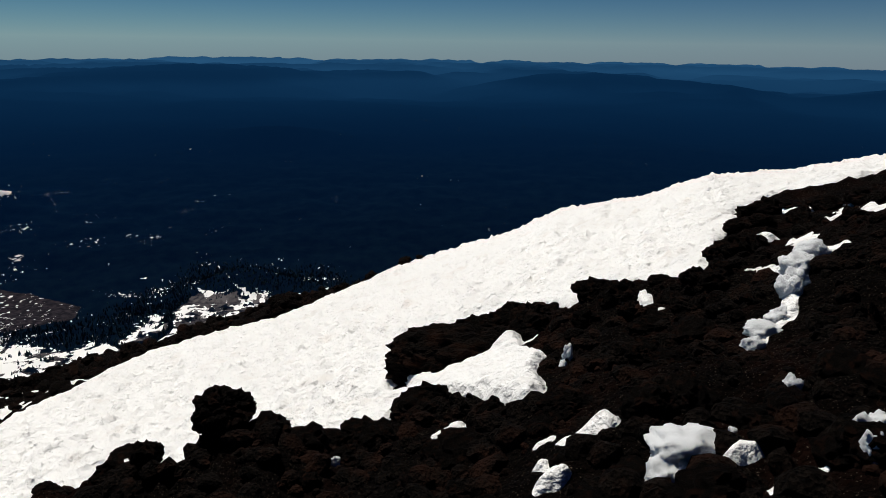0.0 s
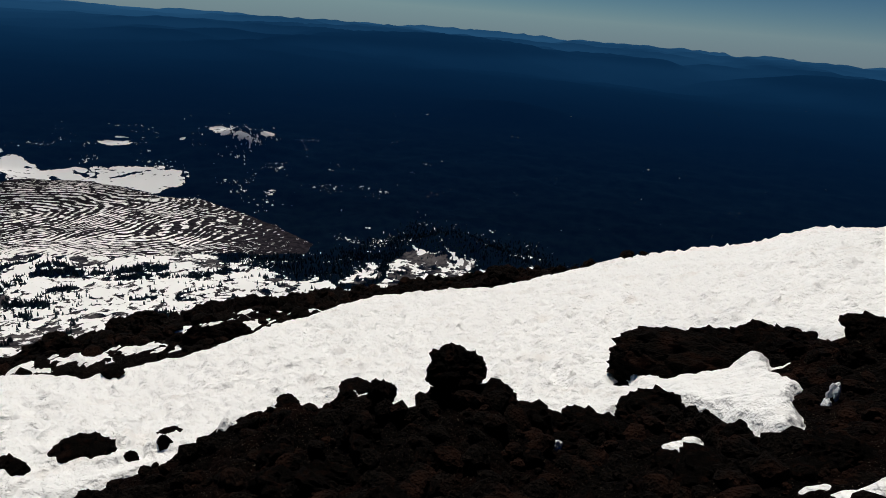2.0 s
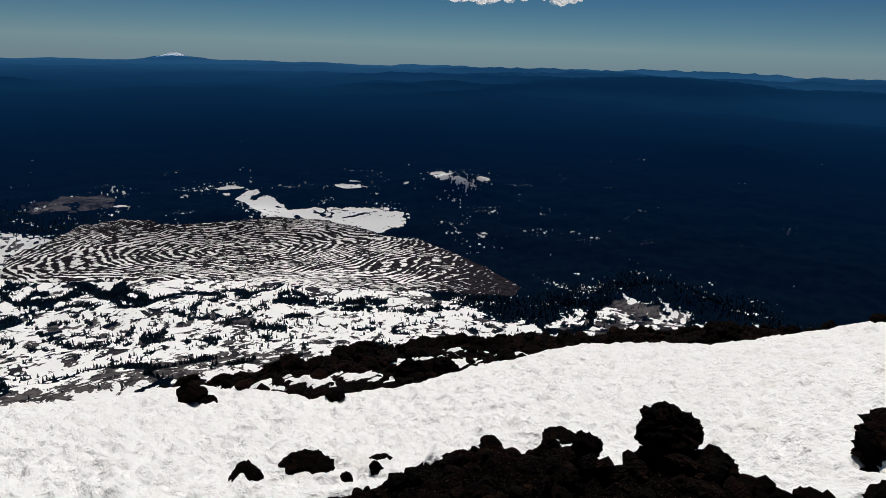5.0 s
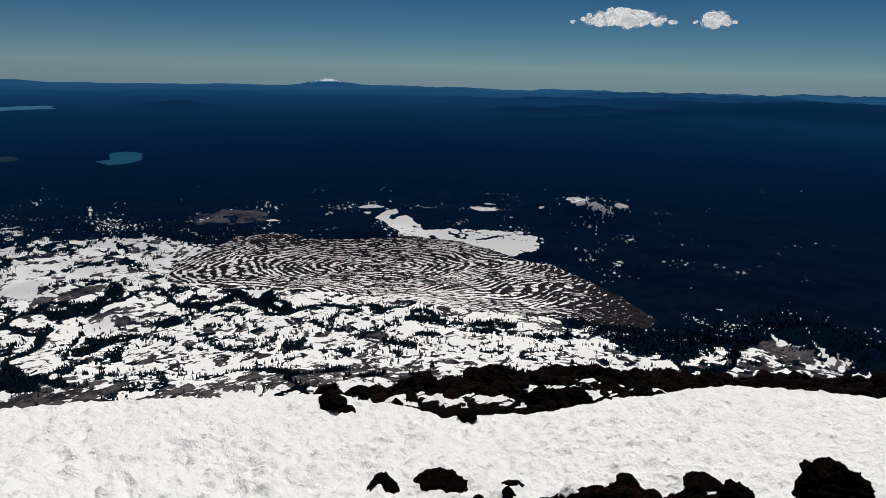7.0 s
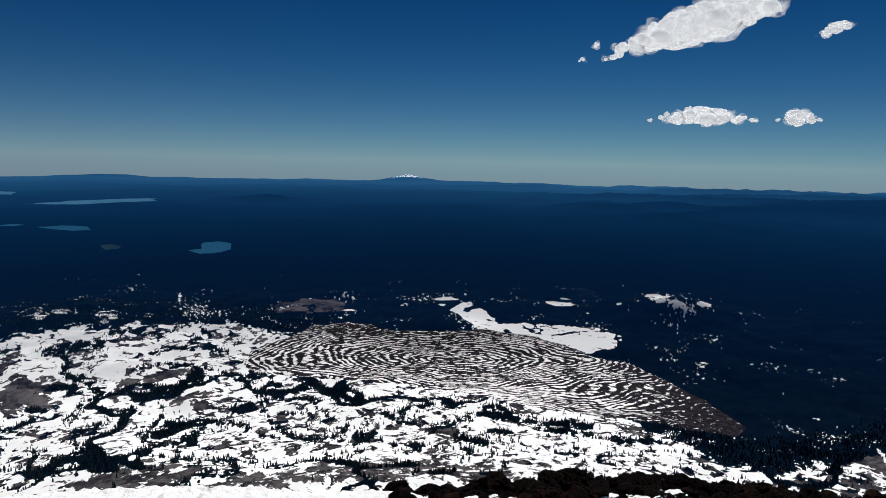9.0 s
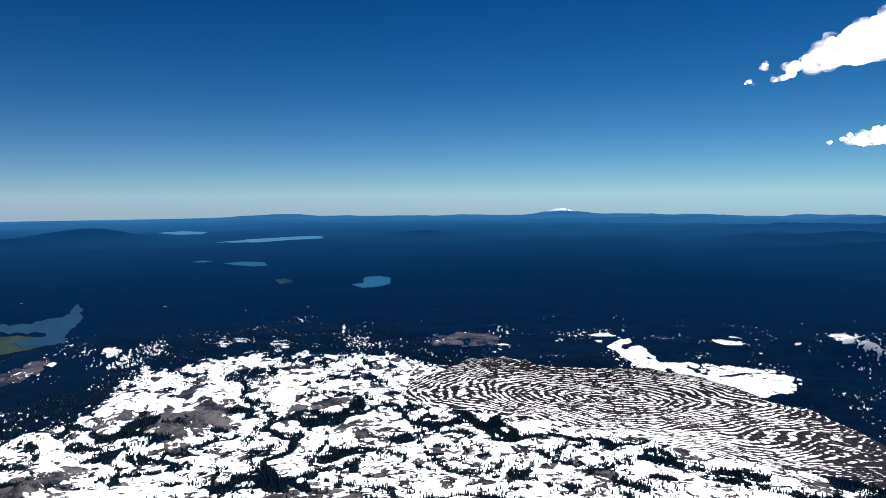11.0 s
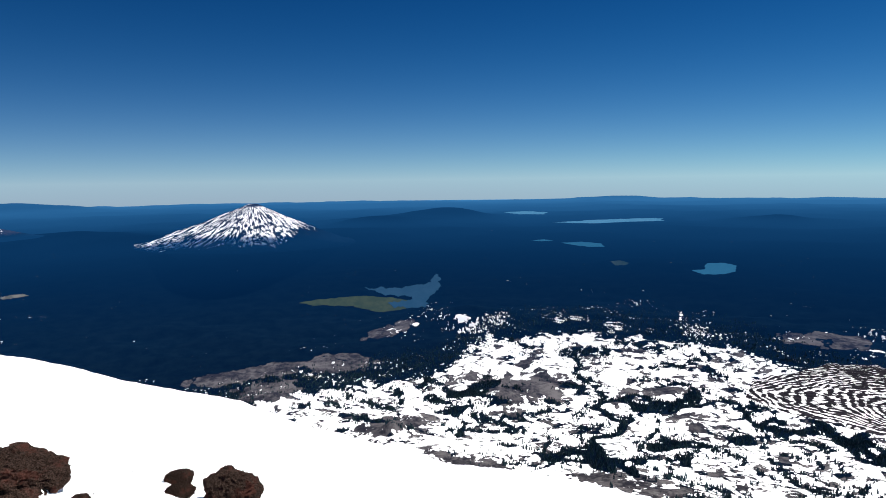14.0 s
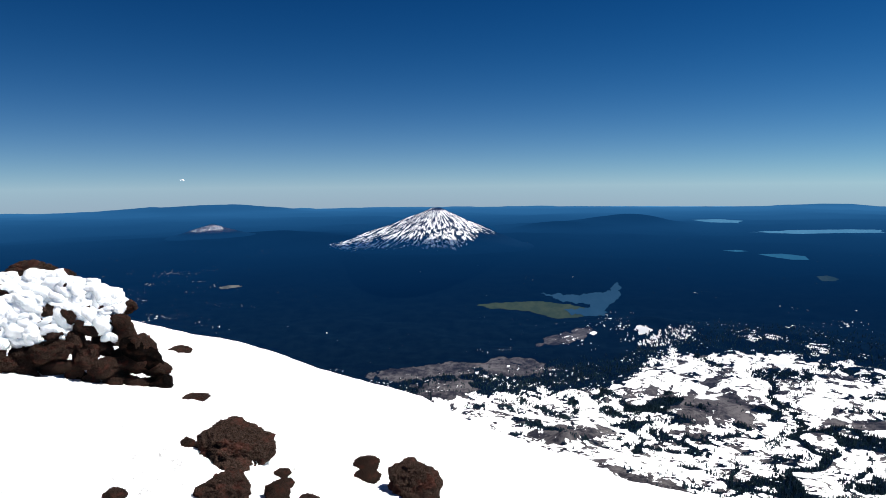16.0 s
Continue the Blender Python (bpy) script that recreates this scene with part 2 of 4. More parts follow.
def array_mesh(name, verts, faces, material, attrs=(), shade=True):
    """A mesh from arrays of corners and of triangles or quads, with named values at the corners."""
    me = bpy.data.meshes.new(name)
    verts, faces = np.asarray(verts, np.float32), np.asarray(faces, np.int32)
    n, k = faces.shape
    me.vertices.add(len(verts))
    me.vertices.foreach_set("co", verts.ravel())
    me.loops.add(n * k)
    me.loops.foreach_set("vertex_index", faces.ravel())
    me.polygons.add(n)
    me.polygons.foreach_set("loop_start", np.arange(0, n * k, k, dtype=np.int32))
    me.polygons.foreach_set("use_smooth", np.full(n, shade))
    for key, values in attrs:
        values = np.asarray(values, np.float32)
        if values.ndim == 2:
            me.attributes.new(key, "FLOAT_VECTOR", "POINT").data.foreach_set("vector", values.ravel())
        else:
            me.attributes.new(key, "FLOAT", "POINT").data.foreach_set("value", values)
    me.update(calc_edges=True)
    me.validate()
    me.materials.append(material)
    return me


def part(name, me, parent, label=""):
    ob = tagged(new(name, me), label)
    ob.parent = parent
    return ob


def grid_faces(rows, cols, keep=None, wrap=False):
    i = np.arange(rows * cols).reshape(rows, cols)
    j = np.roll(i, -1, 1) if wrap else i[:, 1:]
    a = i if wrap else i[:, :-1]
    q = np.stack([a[:-1], a[1:], j[1:], j[:-1]], -1).reshape(-1, 4)
    return q if keep is None else q[keep[q].any(1)]


def inside(x, y, poly, edge=0.0):
    """Signed distance to a closed outline, positive inside."""
    poly = np.asarray(poly, float)
    best, odd = np.full(x.shape, 1e9), np.zeros(x.shape, bool)
    for (ax, ay), (bx, by) in zip(poly, np.roll(poly, -1, 0)):
        dx, dy = bx - ax, by - ay
        t = np.clip(((x - ax) * dx + (y - ay) * dy) / (dx * dx + dy * dy + 1e-12), 0, 1)
        best = np.minimum(best, np.hypot(x - ax - t * dx, y - ay - t * dy))
        cross = (ay > y) != (by > y)
        odd ^= cross & (x < dx * (y - ay) / np.where(dy == 0, 1e-12, dy) + ax)
    return np.where(odd, best, -best) - edge


def near_line(x, y, line):
    best = np.full(x.shape, 1e9)
    for (ax, ay), (bx, by) in zip(line[:-1], line[1:]):
        dx, dy = bx - ax, by - ay
        t = np.clip(((x - ax) * dx + (y - ay) * dy) / (dx * dx + dy * dy + 1e-12), 0, 1)
        best = np.minimum(best, np.hypot(x - ax - t * dx, y - ay - t * dy))
    return best


# ---- the wide country: plan in metres from the summit, height from the eye ----
BASE_R = np.array([100, 300, 800, 1300, 2000, 3000, 4200, 6000, 10000, 16000, 30000, 60000, 100000, 170000.0])
BASE_Z = np.array([-72, -200, -490, -640, -840, -1020, -1080, -1130, -1250, -1330, -1450, -1850, -2580, -5200.0])
# bearing, distance, height, radius: hills and buttes
HILLS = [(113, 14300, 110, 3800), (128.5, 16500, 120, 2600), (104.6, 17500, 130, 1300), (118.5, 15200, 120, 1300), (99, 16500, 70, 1800), (124, 17500, 130, 1500), (102.3, 21000, 190, 1300), (95.6, 24000, 260, 1500), (98, 23000, 120, 2500), (69.6, 22000, 210, 1000), (72, 23000, 80, 2600), (81.2, 60000, 380, 3000),
         (127.6, 52000, 430, 3500), (133, 52000, 400, 6500), (57.0, 4300, 50, 300), (53.9, 4250, 34, 240), (-2.0, 21000, 200, 2300), (-14.6, 21500, 150, 2300), (-10, 21000, 80, 2500),
         (36, 5400, 130, 380), (94.6, 5300, 90, 420), (30.5, 72000, 900, 6000), (75.9, 2760, 34, 70), (91.3, 2950, 60, 150), (17, 2750, 75, 170), (100.7, 2420, 45, 60),
         (111, 3150, 60, 140), (20, 24000, 260, 3600), (58, 60000, 420, 2600), (84, 5200, 60, 500), (13.5, 9000, 160, 900)]

# flat shapes on the plain: name, outline in bearing and dip, surface, label, kind, lift
FLATS = [
    ("meadow", [(108.5, -10.0), (105.5, -9.75), (102.8, -9.7), (100, -9.9), (98.5, -10.3), (97.6, -10.8), (101.8, -11.1), (104, -10.5), (107, -10.35)], "marsh", "olive-green marsh meadow at the lake shore", "meadow"),
    ("lake", [(103, -9.05), (101.5, -9.0), (99.9, -9.1), (98.4, -8.9), (97.2, -8.7), (97.1, -8.2), (96.7, -8.0), (96.4, -8.25), (96.3, -9.1), (97.4, -10.1), (97.6, -10.75), (99, -10.8), (100.2, -10.7), (100.9, -10.4), (99.2, -10.2), (98.9, -9.9), (100, -9.75), (101.6, -9.6), (102.2, -9.3)], "water", "blue shallow lake winding beside a green marsh", "lake", 0.0006),
    ("lake", [(75.8, -7.45), (74.9, -7.35), (74.6, -6.85), (73.4, -6.8), (72.5, -6.95), (72.6, -7.5), (73.6, -7.7), (74.8, -7.75)], "teal", "small teal lake in dark forest", "lake"),
    ("lake", [(86.8, -3.72), (83.5, -3.5), (80, -3.35), (76.8, -3.35), (77.2, -3.55), (80.5, -3.62), (83, -3.78)], "pale", "long pale reservoir far across the plain", "lake"),
    ("lake", [(91, -2.82), (89, -2.75), (87.3, -2.85), (87.6, -3.02), (89.6, -3.0)], "pale", "pale strip of water near the horizon", "lake"),
    ("lake", [(86.2, -5.4), (84.5, -5.3), (82.9, -5.45), (82.6, -5.7), (84, -5.72), (85, -5.58)], "teal", "narrow blue lake in dark forest", "lake"),
    ("lake", [(88.6, -5.2), (87.6, -5.12), (86.8, -5.2), (87.6, -5.28)], "teal", "tiny sliver of blue water in the forest", "lake"),
    ("clearing", [(129.7, -7.95), (128.9, -7.82), (128.1, -7.84), (127.9, -7.98), (128.8, -8.06), (129.5, -8.1)], "sand", "pale sandy clearing in the forest", "clearing"),
    ("lava_clearing", [(127.6, -5.1), (125.6, -4.92), (123.6, -4.85), (122.9, -4.6), (122.5, -4.62), (122.9, -5.0), (124.5, -5.12), (126.4, -5.2)], "grey", "pale bare strip at the foot of the volcano", "clearing"),
    ("talus", [(119.5, -6.15), (118.8, -5.95), (118.2, -6.2), (118.3, -6.8), (118.7, -7.35), (119.0, -7.3), (119.1, -6.7)], "grey", "grey talus slope on a forested hill", "talus"),
    ("clearing", [(82.1, -6.9), (81.4, -6.8), (80.6, -7.0), (80.9, -7.2), (81.7, -7.22)], "grey", "pale grassy clearing in the forest", "clearing"),
]


def base_z(r):
    return np.interp(np.log(r), np.log(BASE_R), BASE_Z)


def dip_to_r(el):
    """The distance at which the smooth base lies at a dip (degrees, negative)."""
    r = np.geomspace(120, 150000, 4000)
    return np.interp(el, np.degrees(np.arctan2(base_z(r), r)), r)


def polar(az, r):
    return -np.sin(np.radians(az)) * r, np.cos(np.radians(az)) * r


def texture_plan(az, r):
    """Even ground texture all the way out, in units of about a kilometre at the valley's distance."""
    return np.radians(az) * 2.6, np.log(r / 1000) * 1.5


def country_z(x, y):
    r, az = np.hypot(x, y), np.degrees(np.arctan2(-x, y))
    z = base_z(r)
    west = 1 - 0.8 * smooth(az, 25, 65)
    z = z + 30 * fbm(x / 300, y / 300, octaves=5, seed=3) * smooth(r, 500, 1200) * (1 - smooth(r, 5000, 9000))
    z = z + 70 * fbm(x / 1900, y / 1900, octaves=4, seed=9) * smooth(r, 4500, 9000)
    ridge = 1 - 2 * np.abs(fbm(x / 10500, y / 10500, octaves=5, seed=21))
    z = z + (ridge - 0.55) * 680 * west * smooth(r, 11000, 20000) * (1 + 0.25 * r / 60000) * (1 - smooth(r, 60000, 110000))
    el = np.degrees(np.arctan2(base_z(r), r))
    level = np.ones(x.shape)
    for flat in FLATS + [("snow", PAN)]:
        near = (az > min(p[0] for p in flat[1]) - 1) & (az < max(p[0] for p in flat[1]) + 1) & (el > min(p[1] for p in flat[1]) - 1) & (el < max(p[1] for p in flat[1]) + 0.6)
        if near.any():
            level[near] = np.minimum(level[near], smooth(-inside(az[near], el[near] * 3, [(p[0], p[1] * 3) for p in flat[1]]), 0.1, 0.9))
    z = base_z(r) + (z - base_z(r)) * level
    for a, d, h, rad in HILLS:
        hx, hy = polar(a, d)
        z = z + h * np.exp(-((x - hx)**2 + (y - hy)**2) / rad**2)
    return z


def drawn_in(x, y, z):
    """Far country is drawn in along the line of sight, so that 150 km end within 5 km; true to 3.5 km."""
    d = np.sqrt(x * x + y * y + z * z)
    k = np.where(d < 3500, 1.0, (3500 + 1400 * (1 - 3500 / np.maximum(d, 1))) / np.maximum(d, 1))
    return np.stack([x * k, y * k, z * k], -1)


# upper limit of the open snow country: bearing, dip
SNOW_LINE = np.array([(-40, -24), (8, -21.5), (10, -20.2), (14.1, -20.2), (17.1, -19.5), (20.6, -19.2), (23, -20.4), (25.5, -21.2), (28.9, -22.5), (33, -21.8), (36, -20.7), (40, -19.7), (47.4, -18.6),
                      (59.5, -17.5), (62, -15.5), (68, -14.2), (72, -12.9), (77.3, -12.9), (80.2, -12.7), (85.9, -12.5), (92.2, -13.2), (94.4, -13.9), (95.7, -15.5), (100.2, -16.3), (103.6, -16.8), (112, -17.4), (118, -18.5), (150, -20)])
PAN = [(56.2, -11.6), (54.1, -11.4), (51.7, -12.2), (49.9, -13.5), (46.3, -13.4), (41.6, -13.5), (39.6, -14.0), (39.9, -14.8), (42.2, -15.5), (45.0, -14.9), (48.9, -14.2), (51.6, -14.2), (53.3, -13.0)]
# small snow fields in the woods: bearing, dip, half width, half height
PATCHES = [(44.8, -11.6, 1.5, 0.22), (44.3, -11.2, 0.8, 0.14), (36.9, -10.6, 0.9, 0.5), (35.6, -10.9, 0.7, 0.3), (33.3, -15.5, 0.75, 0.22), (24.4, -18.2, 1.1, 0.12), (76.5, -11.3, 0.15, 0.5),
           (73.9, -10.8, 0.3, 0.15), (40, -11.3, 0.4, 0.2), (33.5, -10.8, 0.6, 0.2), (57.5, -12.1, 1.0, 0.18), (100.4, -12.7, 0.9, 0.3), (98.6, -12.1, 0.5, 0.25),
           (94.5, -11.7, 0.8, 0.5), (85.8, -11.8, 1.4, 0.4), (81.5, -12.2, 1.1, 0.4), (105, -15.2, 1.2, 0.3), (63, -12.6, 0.6, 0.12)]
# bands of trees across the snow: points (bearing, dip) and half width
WOODS_A = [([(85.9, -14.5), (84.0, -14.4), (82.2, -14.2), (81.1, -13.1)], 0.57), ([(84.8, -14.8), (84.7, -16.4), (83.3, -17.0), (82.6, -18.1), (84.1, -18.9), (84.8, -19.7)], 0.53),
           ([(81.2, -13.4), (77.8, -14.0), (76.3, -13.3), (74.8, -12.9)], 0.29), ([(78.7, -15.4), (76.4, -15.1), (75.0, -14.4)], 0.33), ([(74.7, -13.9), (74.3, -15.3), (72.9, -15.7)], 0.33),
           ([(72.5, -13.1), (70.4, -13.6), (68.4, -13.9), (67.4, -14.5)], 0.38), ([(69.5, -13.0), (65.6, -13.2), (65.0, -13.5)], 0.24), ([(80.3, -16.4), (77.4, -16.2), (74.8, -16.8), (72.9, -17.5), (71.9, -18.1)], 0.17)]
WOODS_B = [([(72.0, -17.8), (70.3, -19.3)], 0.48), ([(70.3, -19.4), (68.3, -19.7), (66.5, -19.7), (64.6, -20.0)], 0.22), ([(70.2, -19.7), (69.8, -21.2), (68.5, -22.2), (67.5, -22.8), (65.6, -22.9), (63.5, -22.8), (62.7, -21.4)], 0.24),
           ([(67.4, -20.3), (66.1, -21.2)], 0.33), ([(65.4, -20.5), (64.6, -21.3)], 0.17), ([(73.5, -21.1), (71.4, -21.6), (71.9, -22.1)], 0.33), ([(60.0, -21.0), (58.9, -21.5), (58.0, -20.7), (55.6, -20.2)], 0.43),
           ([(58.1, -21.6), (56.6, -22.1)], 0.19), ([(55.8, -22.4), (51.4, -20.9), (48.1, -21.2), (45.3, -21.3), (41.5, -21.3)], 0.48), ([(52.1, -21.0), (50.2, -20.2), (48.7, -20.8)], 0.38), ([(53.5, -22.8), (50.8, -23.3)], 0.53)]
WOODS_C = [([(78.3, -18.9), (77.8, -19.9), (79.3, -21.1), (79.8, -22.6), (77.9, -23.2)], 0.19), ([(77.2, -22.3), (77.2, -23.4), (75.4, -23.9), (73.4, -23.9), (72.4, -24.6)], 0.19), ([(98.3, -16.5), (96.5, -17.2), (94.9, -18.3), (94.1, -18.9)], 0.33),
           ([(94.1, -19.1), (91.9, -20.1), (90.2, -20.7)], 0.33), ([(89.8, -19.6), (87.8, -19.4), (86.9, -19.1)], 0.24), ([(96.0, -20.9), (94.6, -20.9), (91.5, -21.0), (89.1, -20.9)], 0.19), ([(100.7, -17.3), (99.8, -18.2), (100.3, -19.0)], 0.53),
           ([(97.8, -18.2), (94.5, -19.1), (93.2, -20.1)], 0.48), ([(104.4, -17.9), (102.6, -18.6), (100.7, -19.1)], 0.43), ([(87.0, -21.0), (87.5, -22.4)], 0.38), ([(90.3, -23.5), (88.4, -23.5)], 0.19), ([(84.4, -20.8), (84.5, -23.4)], 0.19),
           ([(84.2, -20.5), (82.2, -20.1), (81.7, -19.7)], 0.24), ([(103.0, -17.5), (105.1, -17.3), (106.5, -16.9)], 0.24)]
WOODS_D = [([(106.2, -18.3), (104.5, -18.9)], 0.24), ([(29.2, -20.2), (26.4, -20.9), (23.7, -20.9)], 0.33), ([(32.9, -21.6), (29.1, -22.0), (27.1, -22.2)], 0.33), ([(60.2, -13.9), (56.6, -13.3), (53.4, -14.1)], 0.6), ([(58.5, -13.4), (54.5, -13.0)], 0.4),
           ([(90.5, -13.4), (88.5, -14.4)], 0.3), ([(95.5, -15.0), (93.0, -14.2)], 0.35), ([(104.5, -19.4), (99, -20.6)], 0.2), ([(46.5, -21.8), (40.0, -22.1), (35.9, -21.8)], 0.3),
           ([(24.2, -22.0), (22.6, -20.6), (21.6, -19.6)], 0.25), ([(19.8, -20.6), (18.0, -19.9)], 0.22), ([(27.0, -22.4), (24.8, -21.6)], 0.2)]
# bare rock and pumice: bearing, dip, half width, half height
BARE_A = [(91.9, -17.2, 2.87, 0.96, 12), (90.3, -18.9, 1.24, 1.24, 0), (87.8, -17.3, 2.2, 1.24, 0), (89.6, -15.7, 2.3, 0.38, -35), (75.7, -19.3, 1.53, 0.72, 0), (77.9, -17.1, 2.87, 0.33, -5), (81.2, -17.9, 1.34, 0.38, -30),
          (80.4, -24.4, 4.78, 0.77, 0), (92.6, -23.5, 2.77, 0.48, 8), (100.0, -20.1, 2.97, 0.53, 0), (102.3, -20.7, 1.63, 0.53, 0), (105.0, -15.2, 2.77, 0.72, 0), (100.8, -12.6, 2.01, 0.43, -15), (66.2, -12.2, 3.25, 0.48, 0), (67.8, -23.6, 0.62, 0.57, 0)]
BARE_B = [(64.7, -23.5, 0.96, 0.29, 0), (54.4, -22.6, 1.2, 0.38, 0), (62.3, -23.1, 0.57, 0.29, 0), (71.5, -23.5, 0.57, 0.24, 0), (73.5, -22.8, 0.67, 0.19, -15), (112.2, -15.5, 5.16, 0.53, -4), (111.0, -17.0, 2.68, 0.81, 0),
          (96.7, -22.7, 2.49, 0.33, 20), (82.9, -24.2, 1.91, 0.48, 8), (87.6, -17.3, 1.43, 0.86, 0), (70.5, -25.9, 2.63, 0.67, 5), (77.7, -24.9, 1.91, 0.48, 0), (58, -25.5, 12, 0.8, 0), (20, -20.5, 2, 0.5, 0)]
BARE = BARE_A + BARE_B


def tree_density(az, el):
    wob = fbm(az * 1.3, el * 2.6, octaves=3, seed=40)
    wob2 = fbm(az * 1.3, el * 2.6, octaves=3, seed=50)
    wob = 0.3 * wob + 0.45 * fbm(az * 4.5, el * 9, octaves=3, gain=0.6, seed=41)
    wob2 = 0.14 * wob2 + 0.2 * fbm(az * 4.5, el * 9, octaves=3, gain=0.6, seed=51)
    d = np.zeros(az.shape)
    for line, w in WOODS_A + WOODS_B + WOODS_C + WOODS_D:
        k = near_line((az + wob) * 0.95, el + wob2, [(a * 0.95, b) for a, b in line])
        d = np.maximum(d, 1 - smooth(k, w * 0.15, w * 0.85))
    return d * (0.35 + 0.65 * smooth(fbm(az * 2.2, el * 4.5, octaves=3, seed=55), -0.35, 0.1))


def oval(az, el, a, b, w, h, tilt=0.0):
    wob = 0.5 * fbm(az * 1.6, el * 3.0, octaves=3, seed=60)
    c, s = math.cos(radians(tilt)), math.sin(radians(tilt))
    u, v = (az - a) * c + (el - b) * s, (el - b) * c - (az - a) * s
    return 1.0 + wob - np.hypot(u / w, v / h)


def tree_lines(az, el):
    """Thin winding rows of trees along the rises."""
    x, y = [1000 * q for q in texture_plan(az, dip_to_r(el))]
    wx, wy = x + 90 * fbm(x / 200, y / 200, octaves=2, seed=91), y + 90 * fbm(x / 200, y / 200, octaves=2, seed=92)
    row = 1 - np.abs(fbm(wx / 420, wy / 420, octaves=3, seed=93)) * 2
    clump = smooth(fbm(x / 70, y / 70, octaves=4, gain=0.6, seed=97), 0.33, 0.5)
    return np.maximum(smooth(row, 0.86, 0.96) * smooth(fbm(x / 260, y / 260, octaves=3, seed=94), -0.3, 0.1), clump)


def snow_amount(az, el):
    line = np.interp(az, SNOW_LINE[:, 0], SNOW_LINE[:, 1])
    over = line - el + 0.6 * fbm(az * 0.8, el * 2, octaves=3, seed=70)      # degrees below the limit
    s = -0.75 + 1.47 * smooth(over, -1.2, 0.9)
    for a, b, w, h in PATCHES:
        s = np.maximum(s, -0.6 + 1.22 * smooth(oval(az, el, a, b, w, h), -0.6, 0.5))
    s = np.maximum(s, -0.6 + 1.62 * smooth(inside(az + 0.35 * fbm(az * 2, el * 4, seed=71), el + 0.12 * fbm(az * 2, el * 4, seed=72), PAN), -0.2, 0.1))
    specks = smooth(el, -20, -14) * (1 - smooth(el, -12.0, -9.8)) * smooth(az, 5, 25)
    s = np.maximum(s, -0.75 + 0.42 * specks)
    s = s - 1.0 * smooth(tree_density(az, el), 0.4, 0.95) - 0.75 * smooth(tree_lines(az, el), 0.35, 0.9) * (s < 1.05) + 0.2 * fbm(az * 0.9, el * 2.2, octaves=3, seed=95) * (s < 1.05)
    s = s - 1.05 * smooth(fbm(az * 1.1 + el * 0.9, el * 2.6 - az * 0.5, octaves=4, gain=0.6, seed=96), -0.1, 0.25) * (1 - smooth(az, 24, 34))
    for a, b, w, h, tilt in BARE:
        s = s - 0.46 * smooth(oval(az, el, a, b, w, h, tilt), -0.15, 0.3)
    return s


def speck_amount(az, el):
    """Gaps of snow among the trees."""
    line = np.interp(az, SNOW_LINE[:, 0], SNOW_LINE[:, 1])
    near = smooth(el - line, -0.5, 0.5) * (1 - smooth(el - line, 1.0, 4.0))
    wood = smooth(el, -19.5, -15) * (1 - smooth(el, -11.5, -9.6)) * smooth(az, 14, 36) * (1 - smooth(az, 100, 112))
    hill = 0.10 * np.exp(-((az - 35.5) / 4)**2 - ((el + 11) / 0.8)**2) + 0.05 * np.exp(-((az - 94) / 4)**2 - ((el + 12) / 1.2)**2)
    fan = 0.11 * np.exp(-((az - 134.5) / 6)**2 - ((el + 8.0) / 2.6)**2)
    return -0.10 + 0.145 * np.maximum(near, 0.72 * wood) + 1.3 * (hill + fan)


def bare_amount(az, el):
    line = np.interp(az, SNOW_LINE[:, 0], SNOW_LINE[:, 1])
    b = 0.56 * smooth(line - el, 0.0, 1.0)
    for a, c, w, h, tilt in BARE:
        b = np.maximum(b, 1.1 * smooth(oval(az, el, a, c, w, h, tilt), -0.4, 0.3))
    return b * (1 - tree_density(az, el)) * (1 - 0.8 * tree_lines(az, el))


def seen_dip(r, z):
    """The dip at which ground of that distance and height lies."""
    return np.degrees(np.arctan2(z, r))


def country_sheet(name, els, material, label, kind="structure"):
    az = np.concatenate([np.arange(-180, -48, 2.0), np.arange(-48, 4, 0.25), np.arange(4, 118, 0.11), np.arange(118, 150, 0.25), np.arange(150, 180, 2.0)])
    A, E = np.meshgrid(az, els)
    Rr = dip_to_r(E)
    X, Y = polar(A, Rr)
    Z = country_z(X, Y)
    v = drawn_in(X, Y, Z).reshape(-1, 3)
    U, V = texture_plan(A, Rr)
    km = np.stack([U, V, np.zeros_like(U)], -1).reshape(-1, 3)
    f = grid_faces(len(els), len(az), wrap=True)[:, ::-1]
    E = seen_dip(Rr, Z)
    air = Rr * (1 - 0.20 * smooth(Z - base_z(Rr), 40, 330) * smooth(Rr, 9000, 14000))        # heights stand out of the low haze: less haze emission
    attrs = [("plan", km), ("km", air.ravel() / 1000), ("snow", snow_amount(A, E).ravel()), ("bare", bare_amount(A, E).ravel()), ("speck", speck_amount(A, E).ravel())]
    return tagged(new(name, array_mesh(name, v, f, material, attrs)), label, "", "", kind)
# ---- summit slope: height of the bare ground over the plan, in metres from the eye ----
RIM = np.array([(-180, -4, 20), (-75, -3.5, 26), (-33.4, -7.8, 26), (-27, -9.5, 26), (-21.7, -10.4, 25), (-16.6, -12.4, 25), (-10, -14.1, 24),
                (-6.2, -16, 24), (0, -17.9, 23.5), (8, -20.2, 23), (15, -21.5, 22), (24, -23.3, 21), (38, -24.5, 20), (48, -25.8, 19),
                (55, -26.9, 18), (66, -27, 16), (76.5, -25.7, 15), (84, -24.6, 14), (96, -23.2, 13), (101, -21.8, 13), (108, -19.8, 13),
                (113, -17.5, 13.5), (118, -16.1, 14), (121, -15.2, 15), (124.4, -13.7, 16), (127.5, -12.6, 17), (131, -11.75, 18), (137, -9.8, 20), (150, -6, 20), (180, -4, 20)])
